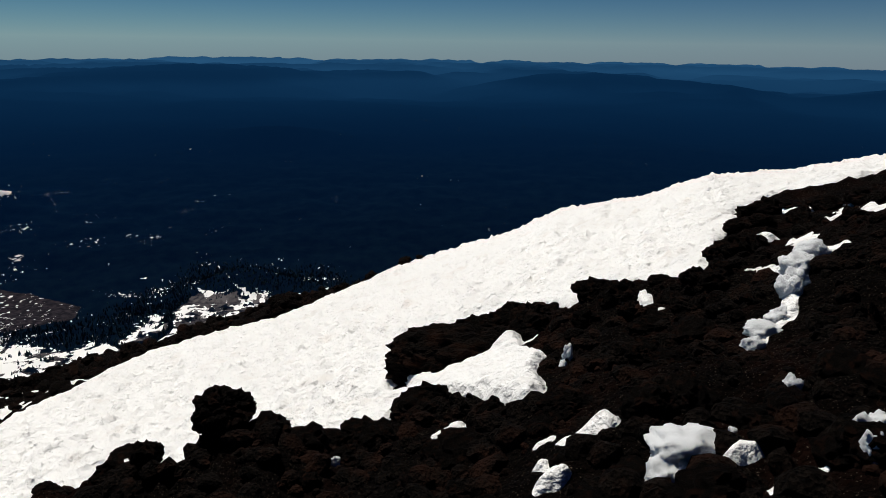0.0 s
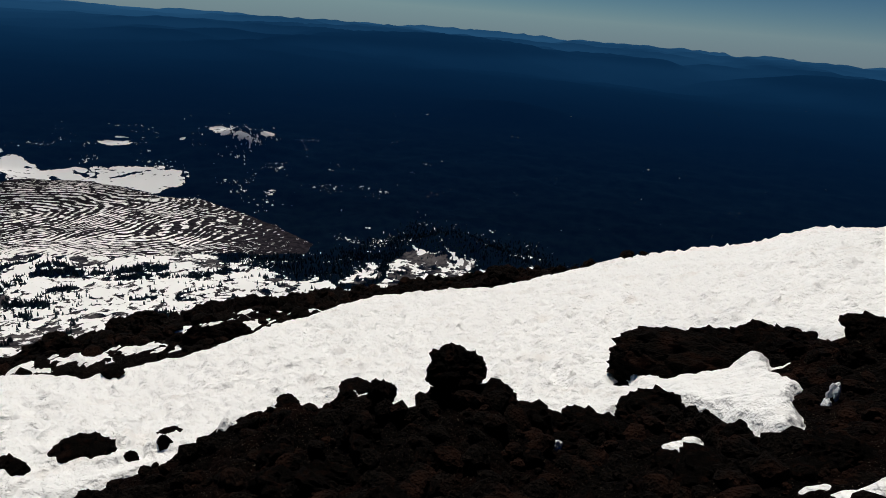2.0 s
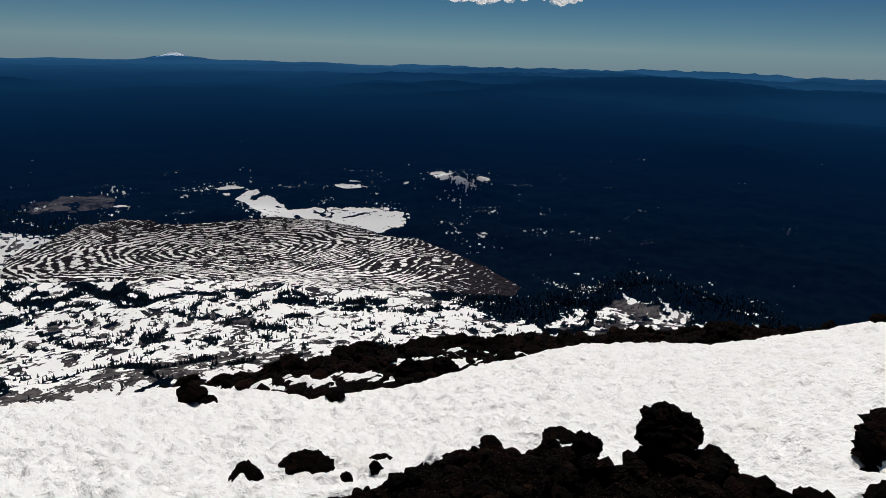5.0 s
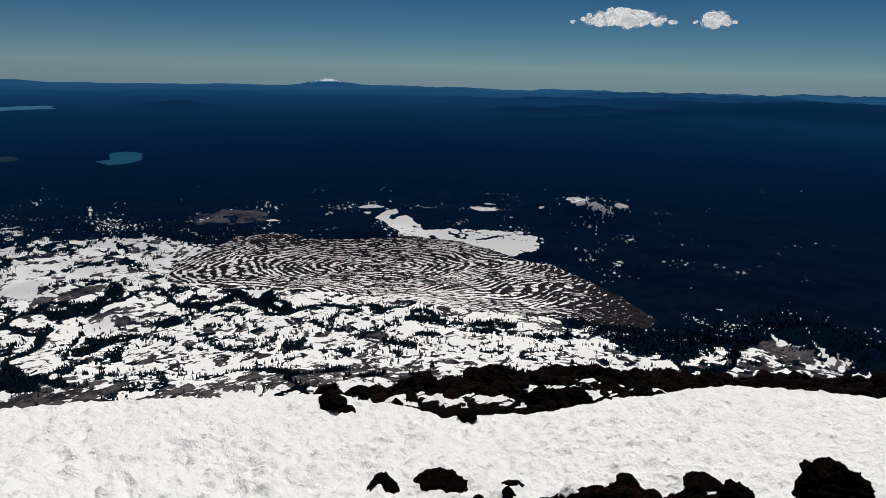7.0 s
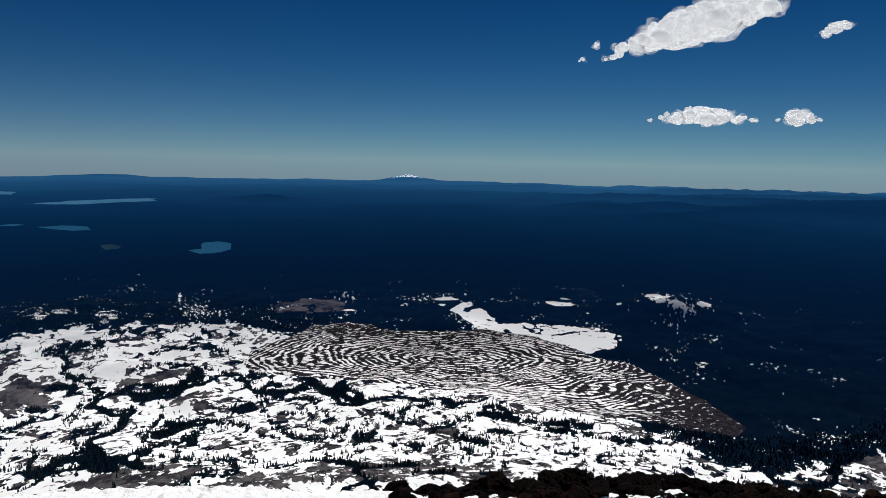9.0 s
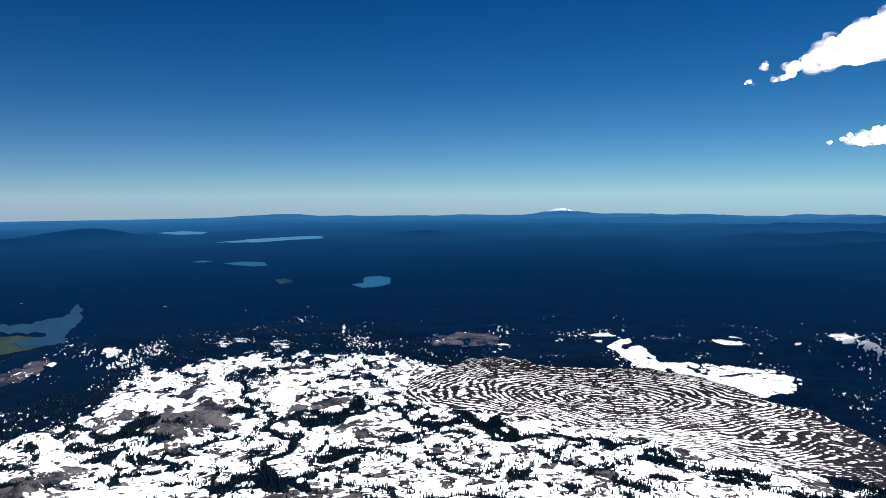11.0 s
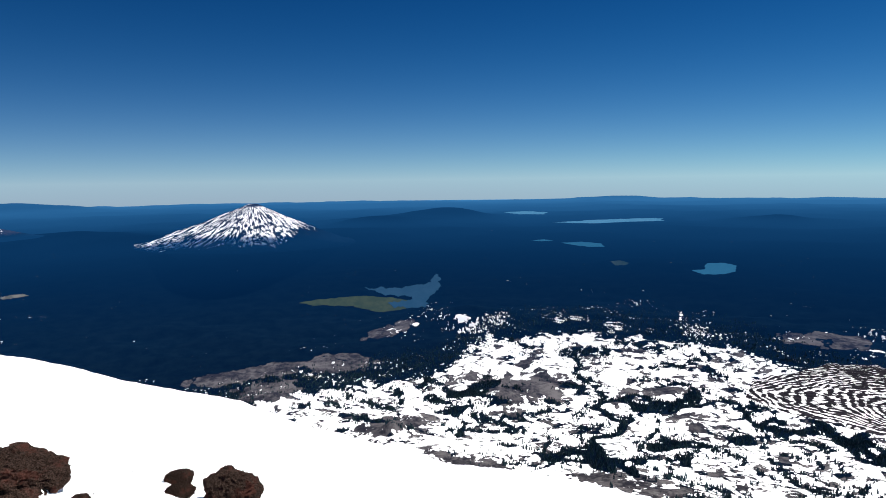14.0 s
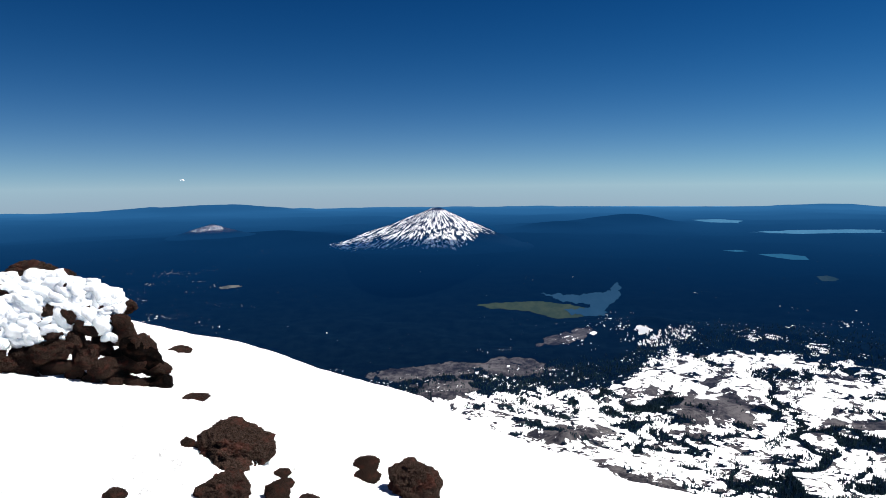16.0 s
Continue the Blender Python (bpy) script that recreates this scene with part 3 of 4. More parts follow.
NEAR_Z = np.array([(-180, -1.5), (-60, -1.2), (-33, -1.9), (-16, -2.5), (0, -3.2), (10, -3.55), (24, -3.9), (45, -4.0), (60, -3.85), (80, -3.4),
                   (100, -2.85), (118, -2.45), (130, -2.2), (150, -1.8), (180, -1.5)])
EYE_H = 1.6


def slope_z(az, r):
    """Height of the slope at a bearing (degrees, to the left) and a plan distance."""
    rim_r = np.interp(az, RIM[:, 0], RIM[:, 2])
    tan = np.tan(np.radians(np.interp(az, RIM[:, 0], RIM[:, 1])))
    z5 = np.interp(az, NEAR_Z[:, 0], NEAR_Z[:, 1])
    rim_z, m0 = rim_r * tan, (z5 + EYE_H) / 5.0
    near = -EYE_H + m0 * r + 0 * az
    u = np.clip((r - 5.0) / (rim_r - 5.0), 0, 1)
    span = rim_r - 5.0
    mid = ((2 * u**3 - 3 * u**2 + 1) * z5 + (u**3 - 2 * u**2 + u) * span * m0
           + (-2 * u**3 + 3 * u**2) * rim_z + (u**3 - u**2) * span * tan)
    over = np.maximum(r - rim_r, 0)
    far = rim_z + tan * over - 0.035 * over**2
    return np.where(r < 5.0, near, np.where(r < rim_r, mid, far))


def slope_at(x, y):
    return slope_z(np.degrees(np.arctan2(-x, y)), np.hypot(x, y))


VALLEY_ELS = np.concatenate([np.linspace(-35, -27, 40)[:-1], np.arange(-27, -10.7, 0.09), [-10.7]])
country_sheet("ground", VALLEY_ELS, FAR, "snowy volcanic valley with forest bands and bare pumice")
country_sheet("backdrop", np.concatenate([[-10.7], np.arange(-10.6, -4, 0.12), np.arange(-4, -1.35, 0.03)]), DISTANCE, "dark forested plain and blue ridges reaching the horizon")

# ---- lava flow with bowed ridges ----
FLOW = [(71.7, -17.2), (71.3, -15.7), (68.0, -14.5), (65.7, -13.7), (62.8, -13.5), (60.9, -13.7), (60.0, -14.1), (56.0, -14.2), (51.1, -13.95), (46.7, -14.35), (42.4, -15.45), (38.2, -16.1), (35.0, -17.3), (32.3, -18.3), (29.5, -19.6),
        (30.4, -20.6), (33.4, -20.7), (37.0, -20.5), (41.6, -20.5), (46.5, -20.3), (51.4, -19.7), (55.9, -19.0), (61.8, -18.6), (68.5, -17.9)]


def lava_flow():
    az, el = np.arange(29, 73, 0.1), np.arange(-21.6, -11.8, 0.05)
    A, E = np.meshgrid(az, el)
    X, Y = polar(A, dip_to_r(E))
    E = seen_dip(np.hypot(X, Y), country_z(X, Y))
    inn = inside(A + 0.4 * fbm(A, E * 2, seed=81), E + 0.15 * fbm(A, E * 2, seed=82), FLOW)
    cx, cy = polar(54.0, dip_to_r(-16.6))
    s, c = math.sin(radians(54)), math.cos(radians(54))
    across, along = (X - cx) * c + (Y - cy) * s, -(X - cx) * s + (Y - cy) * c
    ring = np.hypot(across / 1350, along / 900)
    bend = 1 + 0.38 * fbm(X / 700, Y / 600, octaves=3, seed=83)
    ring = ring * bend
    Z = country_z(X, Y) + 10 * smooth(inn, 0.0, 0.35) - 3
    fade = -0.25 + 0.45 * fbm(A / 2.2, E / 1.1, octaves=3, seed=84) - 1.3 * smooth(-A, -41, -31) - 0.6 * smooth(E, -15.2, -14.0) + 0.7 * smooth(-E, 18.2, 19.6) * smooth(A, 40, 46)
    at = [("plan", np.stack([X, Y, 0 * X], -1).reshape(-1, 3) / 1000), ("ring", ring.ravel()), ("snow", fade.ravel())]
    me = array_mesh("lava_flow", drawn_in(X, Y, Z).reshape(-1, 3), grid_faces(len(el), len(az), (inn > 0).ravel())[:, ::-1], LAVA, at)
    tagged(new("lava_flow", me), "dark lava flow with snow in bowed furrows on the valley floor", "lava flow", "", "structure")


lava_flow()


# ---- far volcanoes ----
def volcano(name, az, dist, height, radius, label, snow=0.35, crater=0.0, lean=0.0, seed=0, near=0.0, fine=24, reach=1.0):
    """A cone with gullies, on the plain."""
    th, u = np.meshgrid(np.linspace(0, 2 * math.pi, 160, endpoint=False), np.linspace(0.004, 1, 70))
    gully = fbm(np.cos(th) * 5 + 9, np.sin(th) * 5 + 9, u * 2.5, octaves=4, seed=seed)
    prof = np.maximum(1 - u / 0.76, 0)**1.06 * 0.93 + 0.07 * (1 - u)**2
    prof = np.minimum(prof, 0.955 - 0.1 * u)
    h = height * (prof * (1 + 0.12 * gully * smooth(u, 0.05, 0.3)) + 0.03 * gully * (1 - smooth(u, 0.03, 0.12)) - crater * np.exp(-(u / 0.06)**2))
    ox, oy = polar(az, dist)
    lobe = 1 + lean * np.maximum(0, np.cos(th - radians(az) - math.pi))**2
    X, Y = ox + radius * u * lobe * np.cos(th), oy + radius * u * lobe * np.sin(th)
    bz = float(country_z(np.array([ox]), np.array([oy]))[0])
    Z = country_z(X, Y) * u**2 + bz * (1 - u**2) - 70 * smooth(u, 0.75, 0.95) + h
    streak = np.stack([np.cos(th) * fine * 1.25 + 2.5 * gully, np.sin(th) * fine * 1.25, u * 0.95 * fine + 3 * gully], -1).reshape(-1, 3)
    phi = th - radians(az)
    low = reach * (0.66 - 0.19 * np.cos(phi)) - 0.05 * np.sin(phi) + 0.05 * np.sin(th * 5 + seed)
    sn = snow - 2.2 * smooth(u - low, -0.10, 0.16) - 1.5 * (1 - smooth(u, 0.04, 0.085)) * smooth(np.cos(phi + 0.9), -0.2, 0.5) + 0.12 * np.cos(phi + 0.6)
    flat = drawn_in(X, Y, Z)
    c = np.array([ox, oy, bz])
    k = (np.linalg.norm(drawn_in(c[0:1], c[1:2], c[2:3])) + near) / np.linalg.norm(c)
    true = np.stack([X, Y, Z], -1) * k
    away = np.linalg.norm(true, axis=-1, keepdims=True)
    true = true * np.minimum(1.0, 4960 / away)
    w = smooth(u, 0.5, 0.95)[..., None]
    place = true * (1 - w) + flat * w
    foot = smooth(u, 0.45, 0.72)                          # the haze emission grows towards the foot as on the plain
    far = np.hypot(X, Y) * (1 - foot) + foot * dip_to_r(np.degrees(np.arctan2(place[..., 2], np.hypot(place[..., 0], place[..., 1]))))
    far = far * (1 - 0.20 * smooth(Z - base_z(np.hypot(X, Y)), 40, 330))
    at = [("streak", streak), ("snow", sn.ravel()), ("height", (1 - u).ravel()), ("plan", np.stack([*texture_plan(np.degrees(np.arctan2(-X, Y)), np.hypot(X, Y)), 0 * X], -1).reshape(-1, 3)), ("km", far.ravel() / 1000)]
    me = array_mesh(name, place.reshape(-1, 3), grid_faces(70, 160, wrap=True), VOLCANO, at)
    return tagged(new(name, me), label, "mountain")


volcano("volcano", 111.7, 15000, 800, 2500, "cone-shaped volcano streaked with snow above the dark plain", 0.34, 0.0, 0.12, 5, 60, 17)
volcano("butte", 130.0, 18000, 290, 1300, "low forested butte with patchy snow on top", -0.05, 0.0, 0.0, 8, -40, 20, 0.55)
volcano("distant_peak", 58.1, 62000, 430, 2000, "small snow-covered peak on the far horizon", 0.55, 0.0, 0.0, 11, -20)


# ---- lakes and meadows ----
# last colour of each: blue emission painted in for haze over far flats
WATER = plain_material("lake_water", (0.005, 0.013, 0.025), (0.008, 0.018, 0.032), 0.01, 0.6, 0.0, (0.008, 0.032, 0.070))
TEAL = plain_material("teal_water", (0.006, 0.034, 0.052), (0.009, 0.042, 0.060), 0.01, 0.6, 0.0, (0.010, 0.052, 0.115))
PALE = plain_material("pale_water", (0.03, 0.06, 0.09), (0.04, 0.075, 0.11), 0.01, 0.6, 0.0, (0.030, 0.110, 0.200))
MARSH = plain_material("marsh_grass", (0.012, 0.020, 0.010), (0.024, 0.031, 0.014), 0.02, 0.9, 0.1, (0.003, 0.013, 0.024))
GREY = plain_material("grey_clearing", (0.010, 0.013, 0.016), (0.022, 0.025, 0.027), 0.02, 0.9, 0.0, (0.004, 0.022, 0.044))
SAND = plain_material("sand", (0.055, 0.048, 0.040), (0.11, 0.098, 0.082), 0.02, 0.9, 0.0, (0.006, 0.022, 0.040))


def flat_patch(name, outline, material, label, category, lift=0.0):
    """A flat shape on the plain, from its outline in bearing and dip, with a ragged shore."""
    pts = []
    o = np.array(outline, float)
    for a, b in zip(o, np.roll(o, -1, 0)):
        pts += [a + (b - a) * k / 8 for k in range(8)]
    pts = np.array(pts)
    size = np.ptp(pts, 0)
    pts[:, 0] += 0.05 * size[0] * fbm(pts[:, 0] * 3, pts[:, 1] * 8, octaves=3, seed=len(outline))
    pts[:, 1] += 0.07 * size[1] * fbm(pts[:, 0] * 3, pts[:, 1] * 8, octaves=3, seed=len(outline) + 5)
    r = dip_to_r(pts[:, 1])
    X, Y = polar(pts[:, 0], r)
    k = 1 - 0.0012 - lift
    v = drawn_in(X, Y, base_z(r)) * k
    low = v * 1.006
    bm = bmesh.new()
    top = [bm.verts.new(p) for p in v]
    bot = [bm.verts.new(p) for p in low]
    bm.faces.new(top)
    for i in range(len(top)):
        bm.faces.new((top[i], top[i - 1], bot[i - 1], bot[i]))
    bmesh.ops.triangulate(bm, faces=bm.faces[:])
    bmesh.ops.recalc_face_normals(bm, faces=bm.faces[:])
    me = bpy.data.meshes.new(name)
    bm.to_mesh(me)
    bm.free()
    me.materials.append(material)
    return tagged(new(name, me), label, category)


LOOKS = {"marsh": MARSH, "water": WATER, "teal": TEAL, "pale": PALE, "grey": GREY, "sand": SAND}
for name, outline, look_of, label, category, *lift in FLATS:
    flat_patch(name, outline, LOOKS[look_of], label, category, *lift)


# ---- conifers on the valley floor ----
def conifers(name, az, el, tall, label):
    """Many small firs joined: two ragged cones each."""
    r = dip_to_r(el)
    X, Y = polar(az, r)
    Z = country_z(X, Y)
    base = drawn_in(X, Y, Z)
    k = np.linalg.norm(base, axis=1) / np.sqrt(X * X + Y * Y + Z * Z)
    rng = np.random.default_rng(5)
    n = len(az)
    h = tall * k
    wide = h * rng.uniform(0.20, 0.33, n)
    spin = rng.uniform(0, 6.28, n)
    verts, faces = [], []
    for tier, (z0, z1, w) in enumerate(((-0.05, 0.62, 1.0), (0.35, 1.0, 0.66))):
        ring = []
        for j in range(5):
            a = spin + j * 1.2566 + tier
            ww = wide * w * rng.uniform(0.75, 1.2, n)
            ring.append(np.stack([base[:, 0] + np.cos(a) * ww, base[:, 1] + np.sin(a) * ww, base[:, 2] + h * (z0 + rng.uniform(-0.04, 0.04, n))], -1))
        tip = np.stack([base[:, 0], base[:, 1], base[:, 2] + h * z1], -1)
        verts.append(np.stack(ring + [tip], 1))
    v = np.concatenate(verts, 1)           # n x 12 x 3
    tri = [(t * 6 + j, t * 6 + (j + 1) % 5, t * 6 + 5) for t in range(2) for j in range(5)]
    f = (np.arange(n)[:, None, None] * 12 + np.array(tri)[None]).reshape(-1, 3)
    return tagged(new(name, array_mesh(name, v.reshape(-1, 3), f, TREE, shade=False)), label, "trees", "", "stuff")


def plant():
    rng = np.random.default_rng(12)
    az, el = rng.uniform(4, 124, 520000), rng.uniform(-26.5, -10.7, 520000)
    r = dip_to_r(el)
    weight = (r / 3000)**1.6                      # more ground to the degree farther off
    base_el, px, py = el, *polar(az, r)
    el = seen_dip(r, country_z(px, py))
    line = np.interp(az, SNOW_LINE[:, 0], SNOW_LINE[:, 1])
    x, y = [1000 * q for q in texture_plan(az, r)]
    scatter = smooth(fbm(x / 150, y / 150, octaves=4, gain=0.6, seed=90), 0.12, 0.4) * 0.55
    d = np.maximum(np.maximum(tree_density(az, el)**1.5 * 0.8, scatter * 0.12), smooth(tree_lines(az, el), 0.3, 0.8) * 0.55)
    d = d * (1 - smooth(el - line, 0.2, 1.6))
    edge = smooth(el - line, -0.7, 0.3) * (1 - smooth(el - line, 0.8, 2.4)) * 0.3
    d = np.maximum(d, edge) * (1 - 0.85 * smooth(bare_amount(az, el), 0.5, 0.8))
    d = d * (inside(az, el, FLOW) < 0.25 * rng.random(len(az))**2) * (inside(az, el, PAN) < 0.5 * rng.random(len(az))**4)
    keep = rng.uniform(0, 1, len(az)) < d * np.clip(weight, 0.12, 1) * 1.0
    az, el = az[keep], base_el[keep]
    tall = rng.uniform(5, 15, len(az))
    conifers("conifer_forest", az, el, tall, "dark green mountain firs in clumps across the snow")
    return len(az)


plant()


# snow cover in plan: the main field, the drifts on the rock and the strips of rime
FIELD_FAR = [(40, 20), (20, 60), (-1.5, 40), (-2.3, 20.5), (-4.35, 16.2), (-6.2, 16.2), (-7.3, 16.0), (-7.5, 15.2), (-7.7, 14.2), (-7.7, 12.6), (-7.9, 11.7), (-8.0, 10.2), (-8.2, 9.0), (-8.7, 8.45), (-9.0, 7.8), (-10.5, 8.1),
             (-11.5, 8.0), (-12.8, 8.1), (-17, 8.2), (-40, 12), (-40, -40), (10, -30), (1.5, -3), (-1.5, -1), (-3.5, 0.5), (-4.6, 1.8), (-4.7, 3.0), (-4.54, 3.72), (-4.4, 4.1)]
FIELD_NEAR = [(-3.98, 4.63), (-3.62, 4.87), (-3.16, 5.1), (-2.61, 5.29), (-2.07, 5.4), (-1.56, 5.55), (-1.2, 5.64), (-0.8, 5.76), (-0.61, 5.82), (-0.47, 5.94), (-0.35, 6.2), (-0.1, 6.35), (-0.05, 6.9), (-0.4, 7.5), (-0.3, 8.6), (0.4, 9.3), (1.03, 8.92), (1.25, 8.97),
              (1.61, 7.92), (1.98, 8.22), (2.19, 7.99), (2.5, 8.03), (2.77, 7.57), (3.01, 7.35), (3.51, 8.04), (3.98, 8.58), (4.27, 9.61), (5.28, 11.13), (5.34, 12.04), (7.25, 13.95), (7.76, 13.23), (8.8, 13.6), (16, 16)]
FIELD = FIELD_FAR + FIELD_NEAR
DRIFT = [(-0.61, 8.14), (0.06, 7.3), (0.44, 7.34), (0.65, 7.71), (0.99, 8.25), (1.04, 6.96), (1.18, 6.32), (0.98, 5.86), (1.01, 5.3), (0.85, 4.76), (0.58, 4.85), (0.49, 5.13), (0.42, 5.45), (0.30, 5.75), (0.05, 6.05), (-0.15, 6.3), (-0.4, 7.0)]
# the black rib before the snow: bearing, distance, rise over the slope
CREST = np.array([(-9.0, 6.03, 0.0), (-0.6, 6.0, 0.0), (1.9, 5.96, 0.08), (4.5, 5.86, 0.04), (6.0, 5.8, 0.0), (7.9, 5.72, 0.0), (10.2, 5.67, 0.06), (12.1, 5.67, 0.15), (13.8, 5.66, 0.29), (15.7, 5.66, 0.47), (19.0, 5.65, 0.62), (21.1, 5.67, 0.64),
                  (23.2, 5.72, 0.62), (26.3, 5.79, 0.68), (28.6, 5.84, 0.72), (30.3, 5.88, 0.70), (31.8, 5.92, 0.64), (34.9, 5.96, 0.64), (36.6, 5.97, 0.57), (38.5, 5.99, 0.52), (40.7, 6.01, 0.43), (43.2, 5.99, 0.34), (47.0, 5.9, 0.22), (51.0, 5.85, 0.0)])
# x, y, half sizes: drifts on bare ground
DRIFTS = [(1.91, 6.18, 0.15, 0.10), (2.36, 6.75, 0.10, 0.15), (4.2, 7.5, 0.2, 0.3), (3.47, 6.9, 0.14, 0.3), (5.2, 9.1, 0.2, 0.4), (-3.85, 4.55, 0.14, 0.1), (0.89, 3.53, 0.24, 0.13), (0.1, 5.0, 0.13, 0.3), (1.20, 2.90, 0.14, 0.12), (1.44, 2.83, 0.16, 0.05), (0.60, 3.42, 0.07, 0.2), (0.6, 3.13, 0.12, 0.1), (-0.90, 5.08, 0.06, 0.10), (1.72, 2.58, 0.28, 0.08),
          (3.39, 6.6, 0.13, 0.3), (2.35, 7.2, 0.10, 0.4), (3.7, 5.94, 0.15, 0.2), (4.18, 8.38, 0.16, 0.45), (5.31, 9.05, 0.25, 0.5), (4.29, 7.69, 0.2, 0.35), (6.31, 9.83, 0.3, 0.5), (5.95, 11.19, 0.35, 0.6), (5.18, 7.85, 0.3, 0.3), (6.49, 11.5, 0.4, 0.7),
          (-8.93, 11.9, 0.9, 0.55), (-9.84, 9.68, 1.1, 0.4), (-11.97, 8.63, 1.3, 0.5), (-10.3, 11.4, 0.7, 0.4), (-10.77, 9.1, 0.9, 0.35), (-7.9, 13.2, 0.7, 0.4), (-9.6, 13.2, 0.6, 0.3)]
STRIP = [(3.8, 6.6), (3.16, 5.64), (2.91, 5.25), (2.72, 4.88), (2.48, 4.68), (2.2, 4.4)]


# x, y, height of the middle, half width, half height
SNOW_EDGE = [(1.44, 8.07, -3.52, 0.5, 0.27), (1.91, 8.08, -3.39, 0.27, 0.2), (2.19, 8.21, -3.33, 0.23, 0.22), (2.7, 9.21, -3.44, 0.22, 0.19), (2.71, 8.37, -3.27, 0.39, 0.22), (3.06, 7.82, -3.04, 0.42, 0.28),
             (3.6, 7.81, -2.68, 0.45, 0.36), (3.1, 8.45, -3.15, 0.24, 0.14), (4.72, 9.94, -2.56, 0.45, 0.21), (6.16, 11.45, -2.55, 0.37, 0.13), (6.3, 10.8, -2.34, 0.3, 0.17), (6.48, 10.1, -2.09, 0.43, 0.21), (4.66, 8.85, -2.54, 0.33, 0.21)]
SNOW_EDGE = [(a, b, c - 0.12, w, 0.85 * h) for a, b, c, w, h in SNOW_EDGE]
OUTCROP = [(3.74, 5.1, -2.0, 0.5, 0.47), (3.0, 4.25, -2.08, 0.34, 0.44), (2.9, 4.79, -2.24, 0.3, 0.27), (2.48, 4.68, -2.38, 0.28, 0.19), (1.27, 5.87, -3.05, 0.18, 0.2), (0.36, 5.05, -3.25, 0.14, 0.12),
           (0.76, 4.84, -3.1, 0.3, 0.15), (0.88, 3.28, -2.37, 0.25, 0.18), (0.48, 3.77, -2.73, 0.24, 0.17), (1.45, 2.63, -1.95, 0.17, 0.07), (2.25, 3.54, -2.07, 0.19, 0.17), (1.73, 4.05, -2.34, 0.21, 0.12), (1.82, 5.3, -2.68, 0.31, 0.17)]
LOWER = [(-5.70, 3.75, -4.7, 0.36, 0.17), (-5.38, 4.30, -4.8, 0.56, 0.22), (-5.22, 5.35, -5.1, 0.32, 0.16), (-4.90, 4.42, -4.7, 0.16, 0.14), (-4.70, 4.68, -4.7, 0.17, 0.15), (-4.55, 3.60, -4.6, 0.30, 0.16), (-4.27, 6.29, -4.84, 0.35, 0.11),
         (-3.69, 7.1, -4.88, 0.53, 0.14), (-10.72, 6.23, -6.69, 0.39, 0.12), (-9.1, 8.42, -6.83, 0.39, 0.17), (-11.4, 8.12, -7.31, 0.16, 0.22), (-11.56, 9.56, -7.31, 0.6, 0.18)]
BUMPS = [(a, b, max(0.0, c - 0.45 * h - float(slope_at(np.array([a]), np.array([b]))[0])), w) for a, b, c, w, h in SNOW_EDGE + OUTCROP]


def snow_mask(x, y):
    """About the distance into the snow, in metres; below zero on bare rock."""
    wob = 0.15 * fbm(x * 1.6, y * 1.6, octaves=4, gain=0.6, seed=101)
    m = inside(x, y, FIELD) + wob
    m = np.maximum(m, inside(x, y, DRIFT) * 1.5 + 0.25 * wob)
    ragged = 0.24 * fbm(x * 6, y * 6, octaves=3, seed=103)
    for a, b, w, h in DRIFTS:
        m = np.maximum(m, (1 - np.hypot((x - a) / (1.3 * w), (y - b) / (1.3 * h))) * 0.26 + ragged)
    m = np.maximum(m, 0.15 - near_line(x, y, STRIP) + 0.3 * wob)
    return m


def ground_z(x, y):
    """Bare ground with its outcrops; calmer under the snow."""
    r = np.hypot(x, y)
    rock = 1 - smooth(inside(x, y, FIELD), -0.3, 0.6)
    az = np.degrees(np.arctan2(-x, y))
    past = r - np.interp(az, CREST[:, 0], CREST[:, 1])
    jag = 0.87 + 0.24 * fbm(x * 3.5, y * 3.5, octaves=4, gain=0.65, seed=118)
    rib = np.interp(az, CREST[:, 0], CREST[:, 2]) * jag * np.where(past < 0, np.exp(-(past / 1.5)**2), np.exp(-(past / 0.2)**2))
    wall = 0.7 * np.exp(-(near_line(x, y, [(3.4, 5.4), (4.6, 6.4), (6.2, 8.5)]) / 0.9)**2)
    for bx, by, need, w in BUMPS:                        # the outcrops carry their rocks
        rib = np.maximum(rib, need * np.exp(-(((x - bx)**2 + (y - by)**2) / (1.1 * w + 0.10)**2)**1.5))
    shore = inside(x, y, FIELD)                          # blocks thrown up along the edge of the snow
    rib = np.maximum(rib, 0.15 * jag * np.exp(-((shore + 0.22) / 0.26)**2) * smooth(x, 0.9, 1.5) * (y > 0))
    rough = 0.17 * fbm(x / 1.3, y / 1.3, octaves=5, gain=0.55, seed=110) + 0.06 * np.abs(fbm(x * 3, y * 3, octaves=3, seed=115)) + 0.06 * fbm(x * 6, y * 6, octaves=4, gain=0.6, seed=116)
    return slope_at(x, y) + (rough * rock + rib + 0.5 * wall) * smooth(r, 1.2, 3.0)


